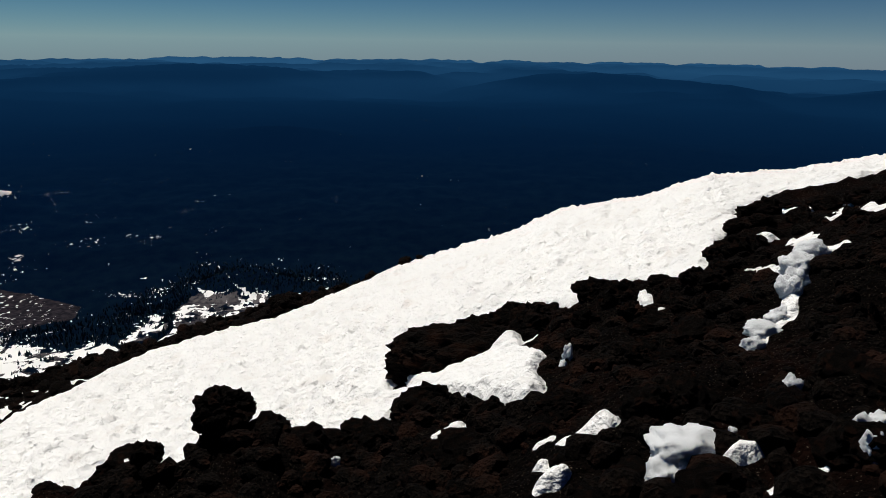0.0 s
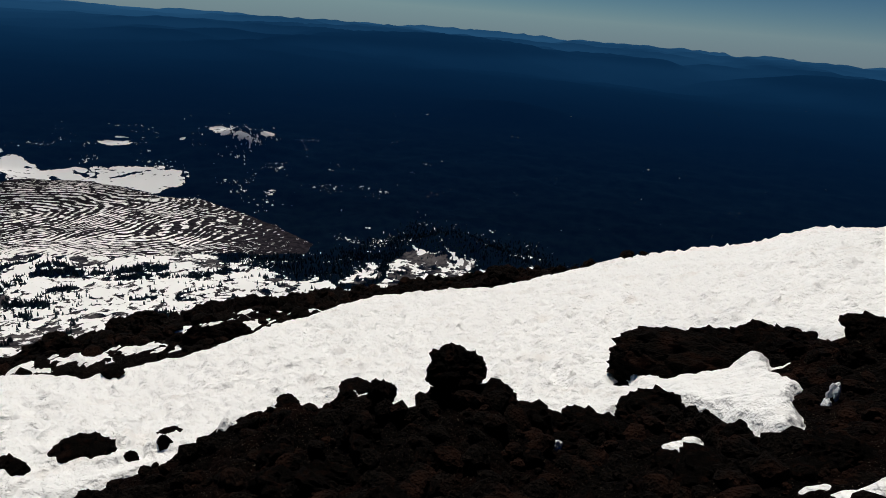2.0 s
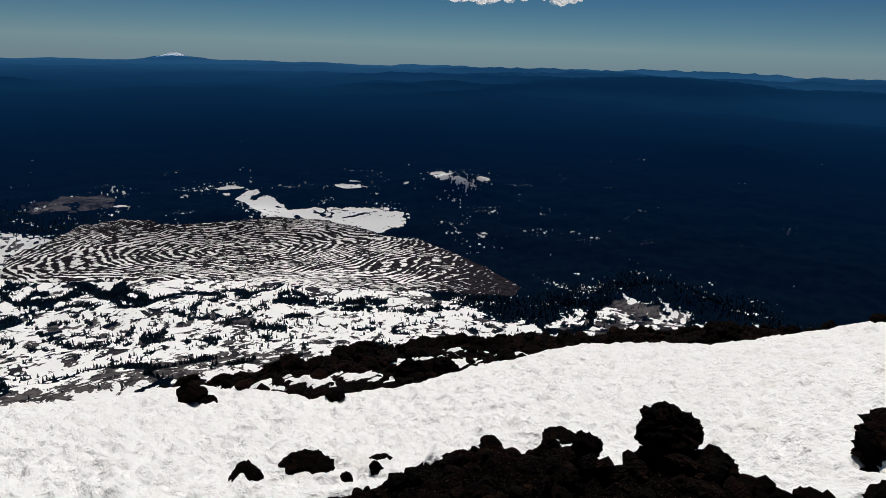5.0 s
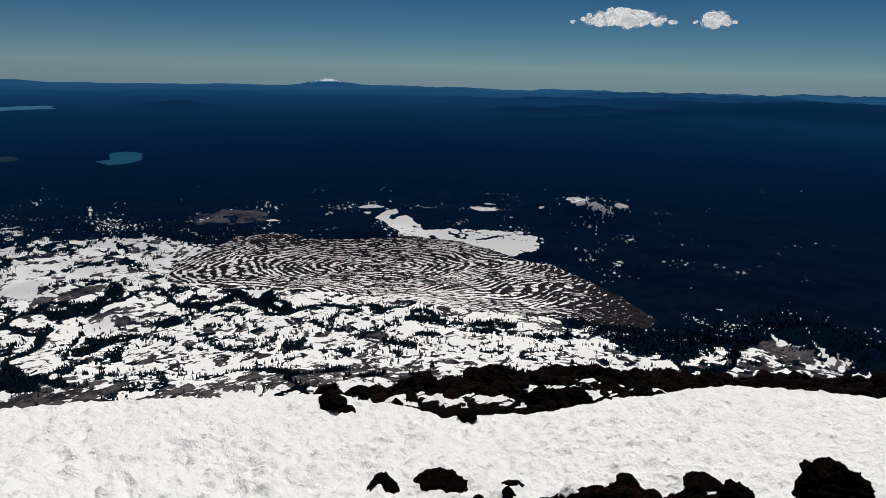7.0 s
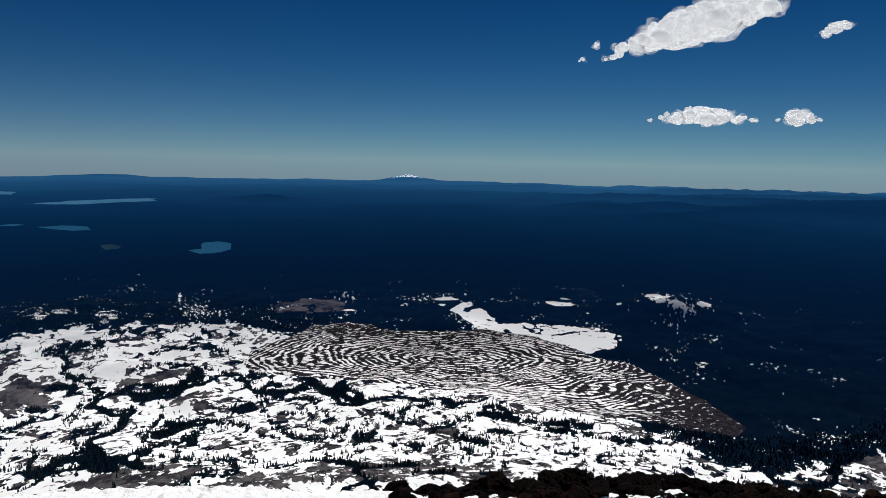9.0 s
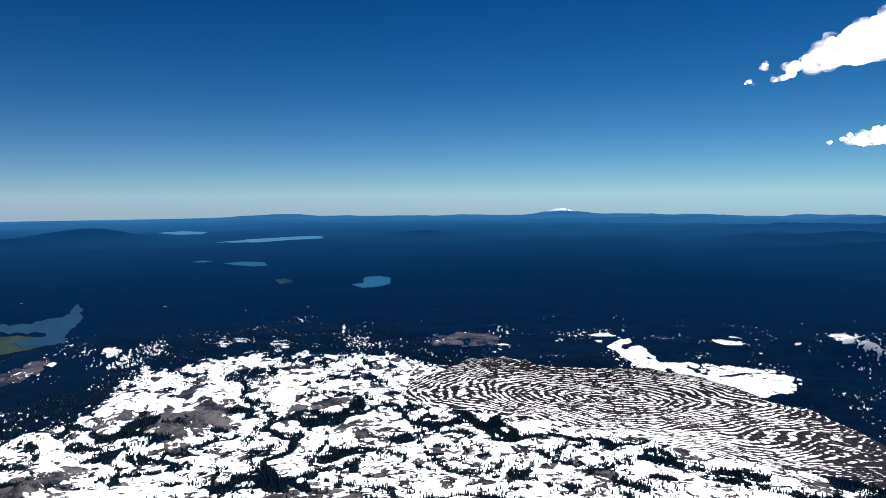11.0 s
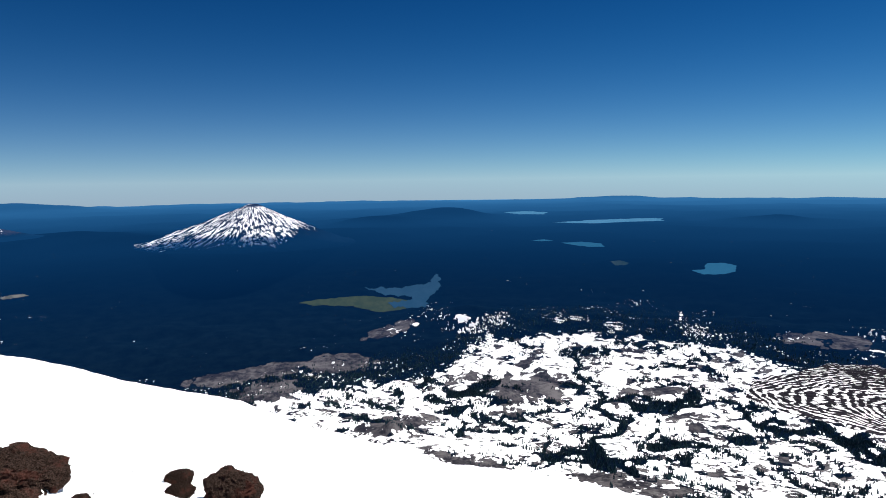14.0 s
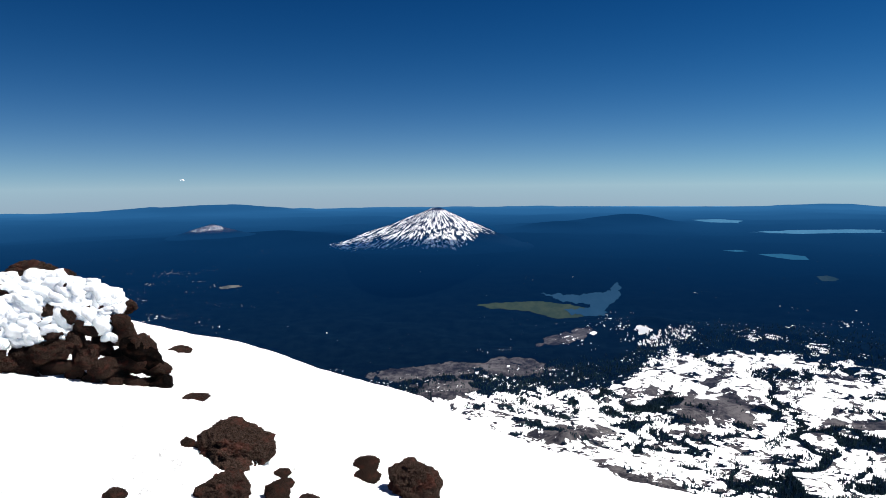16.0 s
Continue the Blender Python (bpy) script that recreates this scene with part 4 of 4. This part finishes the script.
def snow_z(x, y):
    m = snow_mask(x, y)
    open_field = smooth(inside(x, y, FIELD), 0, 0.8)
    thick = 0.10 + 0.10 * smooth(np.maximum(inside(x, y, FIELD), inside(x, y, DRIFT)), -0.35, 0.1)
    cone = 0.10 * np.exp(-((x - 0.95) / 0.30)**2 - ((y - 7.6) / 0.6)**2) + 0.05 * np.exp(-((x - 0.85) / 0.3)**2 - ((y - 5.6) / 0.8)**2)
    cups = 0.20 * np.abs(fbm(x * 2.3, y * 2.3, octaves=4, gain=0.62, seed=120)) + 0.12 * fbm(x * 6, y * 6, octaves=3, gain=0.6, seed=121) + 0.10 * fbm(x / 2.3, y / 2.3, octaves=3, seed=125)
    wild = 0.25 + 0.75 * smooth(y, -1.5, 2.5)
    lip = 0.10 * np.exp(-((np.hypot(x + 4.75, y + 3.6) - 0.3) / 0.35)**2) * smooth(fbm(x * 3, y * 3, octaves=3, seed=7), -0.2, 0.4)
    return slope_at(x, y) + thick * (smooth(m, 0.0, 0.28) - 0.4) - 0.5 * (m < -0.25) + cone + lip + cups * wild * (0.12 + 0.88 * open_field) * smooth(np.hypot(x, y), 1, 3) \
        + (ground_z(x, y) - slope_at(x, y)) * (1 - open_field)


def slope_grid():
    az = np.concatenate([np.arange(-180, -46, 3.0), np.arange(-46, 152, 0.24), np.arange(152, 180, 3.0)])
    r = np.concatenate([[0.05], np.geomspace(0.6, 2.4, 16)[:-1], np.geomspace(2.4, 27, 250), np.geomspace(27.5, 110, 26)])
    A, Rr = np.meshgrid(az, r)
    X, Y = polar(A, Rr)
    return X, Y, len(r), len(az)


def summit_slope():
    X, Y, rows, cols = slope_grid()
    f = grid_faces(rows, cols, wrap=True)[:, ::-1]
    v = np.stack([X, Y, ground_z(X, Y)], -1).reshape(-1, 3)
    bare = f[(inside(X, Y, FIELD).ravel()[f] < 0.9).any(1)]
    used, back = np.unique(bare, return_inverse=True)
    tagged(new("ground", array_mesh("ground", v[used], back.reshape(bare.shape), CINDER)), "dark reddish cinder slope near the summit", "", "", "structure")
    m = snow_mask(X, Y).ravel()
    v = np.stack([X, Y, snow_z(X, Y)], -1).reshape(-1, 3)
    f = f[(m[f] > -0.2).any(1)]
    used, back = np.unique(f, return_inverse=True)
    me = array_mesh("snow_cover", v[used], back.reshape(f.shape), SNOW)
    tagged(new("snow_cover", me), "sun-cupped bright summer snow field on the slope", "snow", "", "structure")


summit_slope()


# ---- lava rocks ----
def rock_mesh(name, seed, material, subdiv=3, block=0.3, ragged=0.5, flat=True, flats=7):
    """One clinker: a lump with broken flats and a crust of sharp knobs, about one metre in radius before it is scaled."""
    bm = bmesh.new()
    bmesh.ops.create_icosphere(bm, subdivisions=subdiv, radius=1)
    p = np.array([v.co for v in bm.verts])
    o = seed * 7.77
    big = fbm(p[:, 0] * 1.1 + o, p[:, 1] * 1.1, p[:, 2] * 1.1, octaves=2, seed=seed)
    rng = np.random.default_rng(seed)
    d = 0.92 + block * big
    for _ in range(flats):                               # broken faces
        n = rng.normal(size=3)
        n /= np.linalg.norm(n)
        k = p @ n * d
        cut = rng.uniform(0.55, 0.85)
        d = np.where(k > cut, d * (cut + 0.2 * (k - cut)) / np.maximum(k, 1e-6), d)
    mid = np.abs(fbm(p[:, 0] * 2.8, p[:, 1] * 2.8 + o, p[:, 2] * 2.8, octaves=3, gain=0.6, seed=seed + 3))
    fine = fbm(p[:, 0] * 7, p[:, 1] * 7 + o, p[:, 2] * 7, octaves=3, gain=0.7, seed=seed + 6)
    d = d * (1 + ragged * (0.3 - mid) * 0.9 + ragged * 0.42 * fine)
    jit = rng.normal(size=p.shape) * 0.018
    for v, s, j in zip(bm.verts, d, jit):
        v.co = v.co * float(s) + Vector(j)
    for f in bm.faces:
        f.smooth = not flat
    me = bpy.data.meshes.new(name)
    bm.to_mesh(me)
    bm.free()
    me.materials.append(material)
    return me


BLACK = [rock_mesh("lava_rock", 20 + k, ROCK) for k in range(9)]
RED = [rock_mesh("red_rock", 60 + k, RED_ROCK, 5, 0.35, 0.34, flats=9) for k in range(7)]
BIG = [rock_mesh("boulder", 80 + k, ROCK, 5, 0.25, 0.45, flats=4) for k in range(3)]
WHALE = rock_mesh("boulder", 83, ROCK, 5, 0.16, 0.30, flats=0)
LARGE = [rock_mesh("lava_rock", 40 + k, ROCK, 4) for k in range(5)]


def stone(me, x, y, z, sx, sy, sz, turn, name="lava_rock", label="rough black lava rock on the cinder slope", group="lava rocks on the slope", tilt=0.0):
    ob = new(name, me)
    ob.matrix_world = pose(x, y, z, tilt, tilt * 0.6, turn) @ Matrix.Diagonal((sx, sy, sz, 1))
    return tagged(ob, label, "rock", group)


def gz(x, y):
    return float(ground_z(np.array([x]), np.array([y]))[0])


def sz_(x, y):
    return float(snow_z(np.array([x]), np.array([y]))[0])


# the knob on its narrow neck, and the blocks on the rib
stone(BIG[0], -1.90, 5.32, -3.19, 0.28, 0.26, 0.22, 20, "boulder", "knob-shaped black lava boulder standing up against the snow", "")
stone(BIG[1], -1.90, 5.30, -3.52, 0.25, 0.24, 0.34, 75, "boulder", "broken black pedestal rock under the knob", "")
stone(LARGE[0], -1.47, 5.45, -3.62, 0.25, 0.22, 0.15, 10, "boulder", "low black lava boulder beside the knob", "")
stone(LARGE[1], -2.56, 5.17, -3.55, 0.15, 0.14, 0.14, 40, "lava_rock", "jagged black lava block on the rib", "")
stone(LARGE[2], -2.90, 5.08, -3.68, 0.15, 0.12, 0.11, 80, "lava_rock", "jagged black lava block on the rib", "")
stone(LARGE[3], -0.25, 5.94, -3.52, 0.28, 0.24, 0.17, 15, "boulder", "rusty black lava boulder at the edge of the snow", "")
# the long whaleback boulder at the edge of the snow, and its neighbours
stone(WHALE, 0.26, 8.0, -3.98, 1.02, 0.66, 0.47, 4, "boulder", "long whaleback lava boulder half buried in the snow", "")
stone(BIG[0], 1.25, 8.85, -3.95, 0.60, 0.5, 0.42, 20, "boulder", "jagged black boulder beside the snow drift", "")
stone(BIG[1], 2.25, 8.6, -3.65, 0.6, 0.5, 0.36, 130, "boulder", "jagged black boulder at the edge of the snow", "")
for k, (x, y, z, w, h) in enumerate(SNOW_EDGE + OUTCROP + LOWER):
    if (x, y, z, w, h) in LOWER:
        z, w, h = sz_(x, y) + 0.08 * h, w * 0.6, h * 0.75
    stone((LARGE + BIG)[k % 8], x, y, z - 0.12 * h, w * 0.88, w * 0.75, h * 0.95, (47 * k) % 50 - 25)


def spots(rng, count, azs, rs, keep):
    """Places on the bare slope: bearing and distance ranges, and a test of place, cover and chance."""
    az, r = rng.uniform(*azs, 20 * count), rs[0] + (rs[1] - rs[0]) * rng.random(20 * count)**0.85
    x, y = polar(az, r)
    ok = keep(az, r, inside(x, y, FIELD), snow_mask(x, y), rng.random(len(x)))
    x, y, r = x[ok][:count], y[ok][:count], r[ok][:count]
    return x, y, ground_z(x, y), r


def strewn(rng, xs, ys, zs, sizes):
    """Separate stones of the given sizes."""
    for k, (x, y, z, s) in enumerate(zip(xs.tolist(), ys.tolist(), zs.tolist(), sizes.tolist())):
        a, b, c, d = rng.random(4).tolist()
        stone((LARGE if s > 0.13 else BLACK)[k % 5], x, y, z + 0.1 * s, s * (1 + 0.5 * a), s, s * (0.6 + 0.4 * b), 360 * c, tilt=50 * d - 25)


def scatter_rocks():
    rng = np.random.default_rng(31)
    x, y, z, r = spots(rng, 190, (-44, 62), (2.3, 13), lambda az, r, m, s, c: (m < -0.05) & ~((az > 18) & (r > 5)) & ((m > -0.6) | (c < 0.35)) & (s < -0.02))
    strewn(rng, x, y, z, rng.uniform(0.06, 0.19, len(x)) * (0.7 + r / 14))
    x, y, z, r = spots(rng, 60, (4, 72), (12, 19), lambda az, r, m, s, c: (m < -0.35) & (s < -0.1))
    strewn(rng, x, y, z, 0.16 + 0.26 * rng.random(len(x))**1.5)
    band = spots(rng, 560, (4, 72), (12, 23), lambda az, r, m, s, c: (m < 0.25) & (s < 0.35))
    joined_rocks("rock_band", rng, band, 0.05, 0.26, "small black lava blocks in a band below the snow")
    loose = spots(rng, 1700, (-46, 66), (1.8, 12), lambda az, r, m, s, c: (m < -0.02) & (s < 0.05))
    rubble = spots(rng, 1500, (-46, 66), (2.0, 10), lambda az, r, m, s, c: (m < -0.02) & (s < -0.02))
    joined_rocks("rubble", rng, rubble, 0.03, 0.13, "black and rust-brown lava rubble on the slope")
    joined_rocks("cinders", rng, loose, 0.012, 0.05, "loose dark cinder stones on the slope")


def joined_rocks(name, rng, places, small, large, label):
    """Uncountable loose stones as one mesh."""
    shapes = []
    for me in [rock_mesh("pebble", 90 + k, ROCK, 2 if large > 0.1 else 1) for k in range(5)]:
        shapes.append((np.array([v.co for v in me.vertices]), np.array([p.vertices[:] for p in me.polygons])))
    vs, fs, base = [], [], 0
    for n, (x, y, z) in enumerate(zip(*[q.tolist() for q in places[:3]])):
        v, f = shapes[n % 5]
        a, b, c, d, e, g = rng.random(6).tolist()
        s = small + (large - small) * a**2.2
        m = np.array(pose(x, y, z + 0.1 * s, 60 * b - 30, 60 * c - 30, 360 * d) @ Matrix.Diagonal((s * (1 + 0.5 * e), s, s * (0.6 + 0.4 * g), 1)))
        vs.append(v @ m[:3, :3].T + m[:3, 3])
        fs.append(f + base)
        base += len(v)
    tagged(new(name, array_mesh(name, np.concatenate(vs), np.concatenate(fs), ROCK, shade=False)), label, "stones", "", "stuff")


scatter_rocks()
# stones showing through the lower edge of the field
for k, (x, y, s) in enumerate([(-8.44, 7.64, 0.16), (-10.65, 6.19, 0.22), (-10.3, 6.3, 0.16), (-7.6, 15.4, 0.18), (-1.22, 22.0, 0.22), (-2.2, 21.0, 0.24), (-2.7, 20.2, 0.26), (-3.0, 19.6, 0.22), (-0.7, 22.2, 0.13)]):
    stone(BLACK[k], x, y, sz_(x, y) + 0.45 * s, s * 1.3, s, s * 0.9, 61 * k, "lava_rock", "small black stone poking out of the snow", "stones in the snow")

# reddish boulders on the snow
REDS = [(-4.96, -3.75, 0.42, 0.23), (-4.19, -3.2, 0.26, 0.15), (-4.49, -2.98, 0.13, 0.14), (-5.55, -2.38, 0.32, 0.25), (-5.57, -2.82, 0.16, 0.09), (-4.64, -2.82, 0.13, 0.05), (-3.61, -3.58, 0.1, 0.06), (-6.61, -5.59, 0.21, 0.04), (-9.29, -8.3, 0.33, 0.1), (-5.02, -3.3, 0.1, 0.05), (-4.91, -4.16, 0.09, 0.09), (-5.86, -2.98, 0.17, 0.10), (-4.55, -3.42, 0.12, 0.08), (-4.75, -3.1, 0.10, 0.07)]
for k, (x, y, w, h) in enumerate(REDS):
    stone(RED[k % 7], x, y, sz_(x, y) + 0.25 * h, w * 0.78, w * 0.75, h * 0.92, (63 * k) % 60 - 30, "boulder", "reddish brown pitted lava boulder sitting in the snow", "reddish boulders on the snow")

# lumps of rime clinging to the dark outcrop
RIMES = [(1.22, 3.00, -2.12, 0.17, 0.12), (1.10, 2.86, -2.13, 0.10, 0.10), (1.32, 3.06, -2.13, 0.09, 0.07), (1.95, 2.66, -1.64, 0.07, 0.08), (1.85, 2.49, -1.7, 0.06, 0.1), (1.96, 3.37, -1.99, 0.05, 0.09), (1.6, 3.22, -2.07, 0.03, 0.03), (3.41, 6.0, -1.90, 0.15, 0.14), (3.27, 5.8, -2.0, 0.12, 0.12), (3.0, 5.38, -2.08, 0.10, 0.12), (2.66, 4.92, -2.1, 0.11, 0.08),
         (3.11, 5.59, -2.04, 0.12, 0.13), (2.86, 5.16, -2.11, 0.09, 0.12), (2.46, 4.69, -2.08, 0.13, 0.07), (2.25, 4.46, -2.07, 0.07, 0.07), (1.23, 5.87, -2.83, 0.05, 0.08), (1.18, 5.78, -2.96, 0.05, 0.06), (-0.87, 4.92, -3.51, 0.04, 0.06)]
RIME_SHAPES = [rock_mesh("rime", 140 + k, RIME, 4, 0.6, 0.5, False, 2) for k in range(6)]
for k, (x, y, z, w, h) in enumerate(RIMES):
    z = max(z, gz(x, y) + 0.35 * h)
    tall = max(h, min(2.2 * h, (z + h - gz(x, y) + 0.04) / 1.9))
    stone(RIME_SHAPES[k % 6], x, y, z + h - tall, w * 1.1, w * 1.0, tall, 40 * k, "rime_lump", "white icy rime crust clinging to dark lava", "rime on the outcrop")["category"] = "rime"


# ---- stone windbreak with rime ----
def windbreak():
    """A rough heap of stones across the view, leaning back, its upper part plastered with clumps of rime."""
    home = new("stone_windbreak")
    az0 = 139.6
    bx, by = [float(v) for v in polar(az0, 9.2)]
    base = sz_(bx, by) - 0.07
    home.location = (bx, by, base)
    tagged(home, "piled lava-stone windbreak crusted with white rime", "windbreak")
    right = Vector((math.cos(radians(az0)), math.sin(radians(az0)), 0))
    back = Vector((-math.sin(radians(az0)), math.cos(radians(az0)), 0))
    rng = random.Random(8)
    us, hs = (-2.0, -0.9, 0.0, 0.35, 0.55, 0.75, 0.95, 1.2), (1.14, 1.14, 1.12, 1.05, 0.95, 0.75, 0.5, 0.05)
    u = -1.9
    while u < 1.2:
        top = float(np.interp(u, us, hs))
        h = 0.0
        while h < top - 0.02:
            s = rng.uniform(0.075, 0.155) * (1.15 if h < 0.3 else 1.0)
            x, dz = u + rng.uniform(-0.1, 0.1), h + rng.uniform(-0.03, 0.05)
            deep = 0.42 * h + rng.uniform(-0.13, 0.1)
            q = right * x + back * deep
            foot = sz_(bx + q.x, by + q.y) - base
            z = dz + foot * max(0, 1 - h) - (0.04 if h == 0 else 0)
            dark = u < -0.7 and h < 0.8
            ob = part("stone", (BLACK if dark else RED + RED + BLACK[:2])[rng.randrange(9 if dark else 16)], home)
            ob.matrix_basis = Matrix.Translation((q.x, q.y, z)) @ pose(0, 0, 0, rng.uniform(-40, 40), rng.uniform(-40, 40), rng.uniform(0, 360)) @ Matrix.Diagonal((s * rng.uniform(1.05, 1.5), s * 1.05, s * rng.uniform(0.8, 1.0), 1))
            h += s * 1.1
        u += 0.155
    for u, h, s in ((-0.22, 1.17, 0.21), (-0.45, 1.12, 0.15), (-1.0, 1.14, 0.2), (0.1, 1.1, 0.14), (0.8, 0.72, 0.12), (0.7, 0.12, 0.17), (0.88, 0.05, 0.16), (1.02, 0.0, 0.15), (0.95, 0.22, 0.14), (1.14, -0.04, 0.12), (0.78, 0.34, 0.14)):
        q = right * u + back * (0.42 * h + 0.12)
        ob = part("stone", RED[int(h * 100) % 7], home)
        ob.matrix_basis = Matrix.Translation((q.x, q.y, h)) @ pose(0, 0, 0, 20, 10, 90 * u) @ Matrix.Diagonal((s * 1.5, s, s * 0.8, 1))
    # the crust: feathery clumps that grew downwind, with holes down to the stone
    lumps = [(np.array([v.co for v in me.vertices]), np.array([f.vertices[:] for f in me.polygons])) for me in [rock_mesh("clump", 170 + k, RIME, 2, 0.7, 0.6, False, 0) for k in range(5)]]
    vs, fs, count = [], [], 0
    for k in range(4600):
        u, h = rng.uniform(-1.9, 0.72), rng.uniform(0.1, 1.2)
        top = float(np.interp(u, us, hs))
        grown = 1.25 * float(fbm(np.array([u * 3.6 + 5]), np.array([h * 2.6]), octaves=3, gain=0.6, seed=301)[0]) + 1.15 * float(smooth(np.array([h - 0.3 * max(0, u)]), 0.12, 0.66)[0]) - 0.66 - 0.8 * max(0.0, float(fbm(np.array([u * 8.0]), np.array([h * 7.0]), octaves=2, seed=303)[0]))
        if h > top + 0.03 or grown < 0 or rng.random() > 0.25 + 0.5 * min(1, grown * 2):
            continue
        s = (0.026 + 0.064 * rng.random()**1.5) * (0.8 + 0.5 * min(1, grown * 2))
        q = right * u + back * (0.42 * h - 0.05 - rng.uniform(0, 0.10) + 0.25 * max(0, h - top + 0.15))
        turn = Matrix((right, back, (0, 0, 1))).transposed().to_4x4() @ Matrix.Rotation(radians(rng.uniform(-10, 60)), 4, "Y") @ Matrix.Rotation(rng.uniform(0, 6.28), 4, "X")
        m = np.array(Matrix.Translation((q.x, q.y, h)) @ turn @ Matrix.Diagonal((s * rng.uniform(1.0, 1.6), s, s * 0.8, 1)))
        v, f = lumps[k % 5]
        vs.append(v @ m[:3, :3].T + m[:3, 3])
        fs.append(f + count)
        count += len(v)
    part("rime", array_mesh("rime", np.concatenate(vs), np.concatenate(fs), RIME), home, "thick white rime crust with holes")


windbreak()


# ---- clouds ----
def cloud(az, el, wide, high, count, seed, label, lean=0.0, bulge=0.0):
    """A small fair-weather cloud of many ragged puffs."""
    rng = random.Random(seed)
    puffs = [rock_mesh("puff", 200 + seed * 5 + k, CLOUD, 3, 0.4, 0.06, False, 0) for k in range(3)]
    d = 1300.0
    c, s = math.cos(radians(el)), math.sin(radians(el))
    x, y = polar(az, d * c)
    shapes = [(np.array([q.co for q in me.vertices]), np.array([f.vertices[:] for f in me.polygons])) for me in puffs]
    unit = d * math.pi / 180
    right = Vector((math.cos(radians(az)), math.sin(radians(az)), 0))
    deep = Vector((-math.sin(radians(az)), math.cos(radians(az)), 0))
    home = new("cloud")
    home.location = (float(x), float(y), d * s)
    tagged(home, label, "cloud", "fair-weather clouds")
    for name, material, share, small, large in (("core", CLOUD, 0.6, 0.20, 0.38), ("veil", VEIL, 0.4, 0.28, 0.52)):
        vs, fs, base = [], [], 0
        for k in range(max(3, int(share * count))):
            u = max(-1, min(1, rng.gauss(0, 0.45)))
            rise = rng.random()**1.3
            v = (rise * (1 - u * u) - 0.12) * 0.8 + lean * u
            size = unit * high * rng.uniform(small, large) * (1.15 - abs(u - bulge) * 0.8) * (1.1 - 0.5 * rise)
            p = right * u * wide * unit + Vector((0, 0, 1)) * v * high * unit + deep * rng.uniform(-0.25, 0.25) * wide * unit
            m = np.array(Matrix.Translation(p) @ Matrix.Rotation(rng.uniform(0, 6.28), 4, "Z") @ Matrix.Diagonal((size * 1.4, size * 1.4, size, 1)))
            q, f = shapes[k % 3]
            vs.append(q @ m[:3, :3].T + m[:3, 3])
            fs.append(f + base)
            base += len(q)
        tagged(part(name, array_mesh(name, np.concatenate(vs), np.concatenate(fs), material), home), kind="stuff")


cloud(36.0, 10.3, 6.2, 2.2, 260, 1, "bright white cumulus cloud in the deep blue sky", 0.75, 0.12)
cloud(34.6, 3.7, 3.9, 1.15, 110, 2, "small flat white cloud low over the horizon")
cloud(27.9, 3.65, 1.5, 0.95, 50, 3, "faint wisp of white cloud")
cloud(26.1, 9.8, 1.4, 0.7, 60, 4, "faint wisp of white cloud", 0.6)
cloud(42.9, 9.4, 0.25, 0.5, 5, 5, "shred of white vapour")
cloud(44.0, 8.2, 0.3, 0.5, 5, 6, "shred of white vapour")
cloud(132.1, 0.65, 0.55, 0.14, 8, 7, "thin white cloud streak over the horizon")
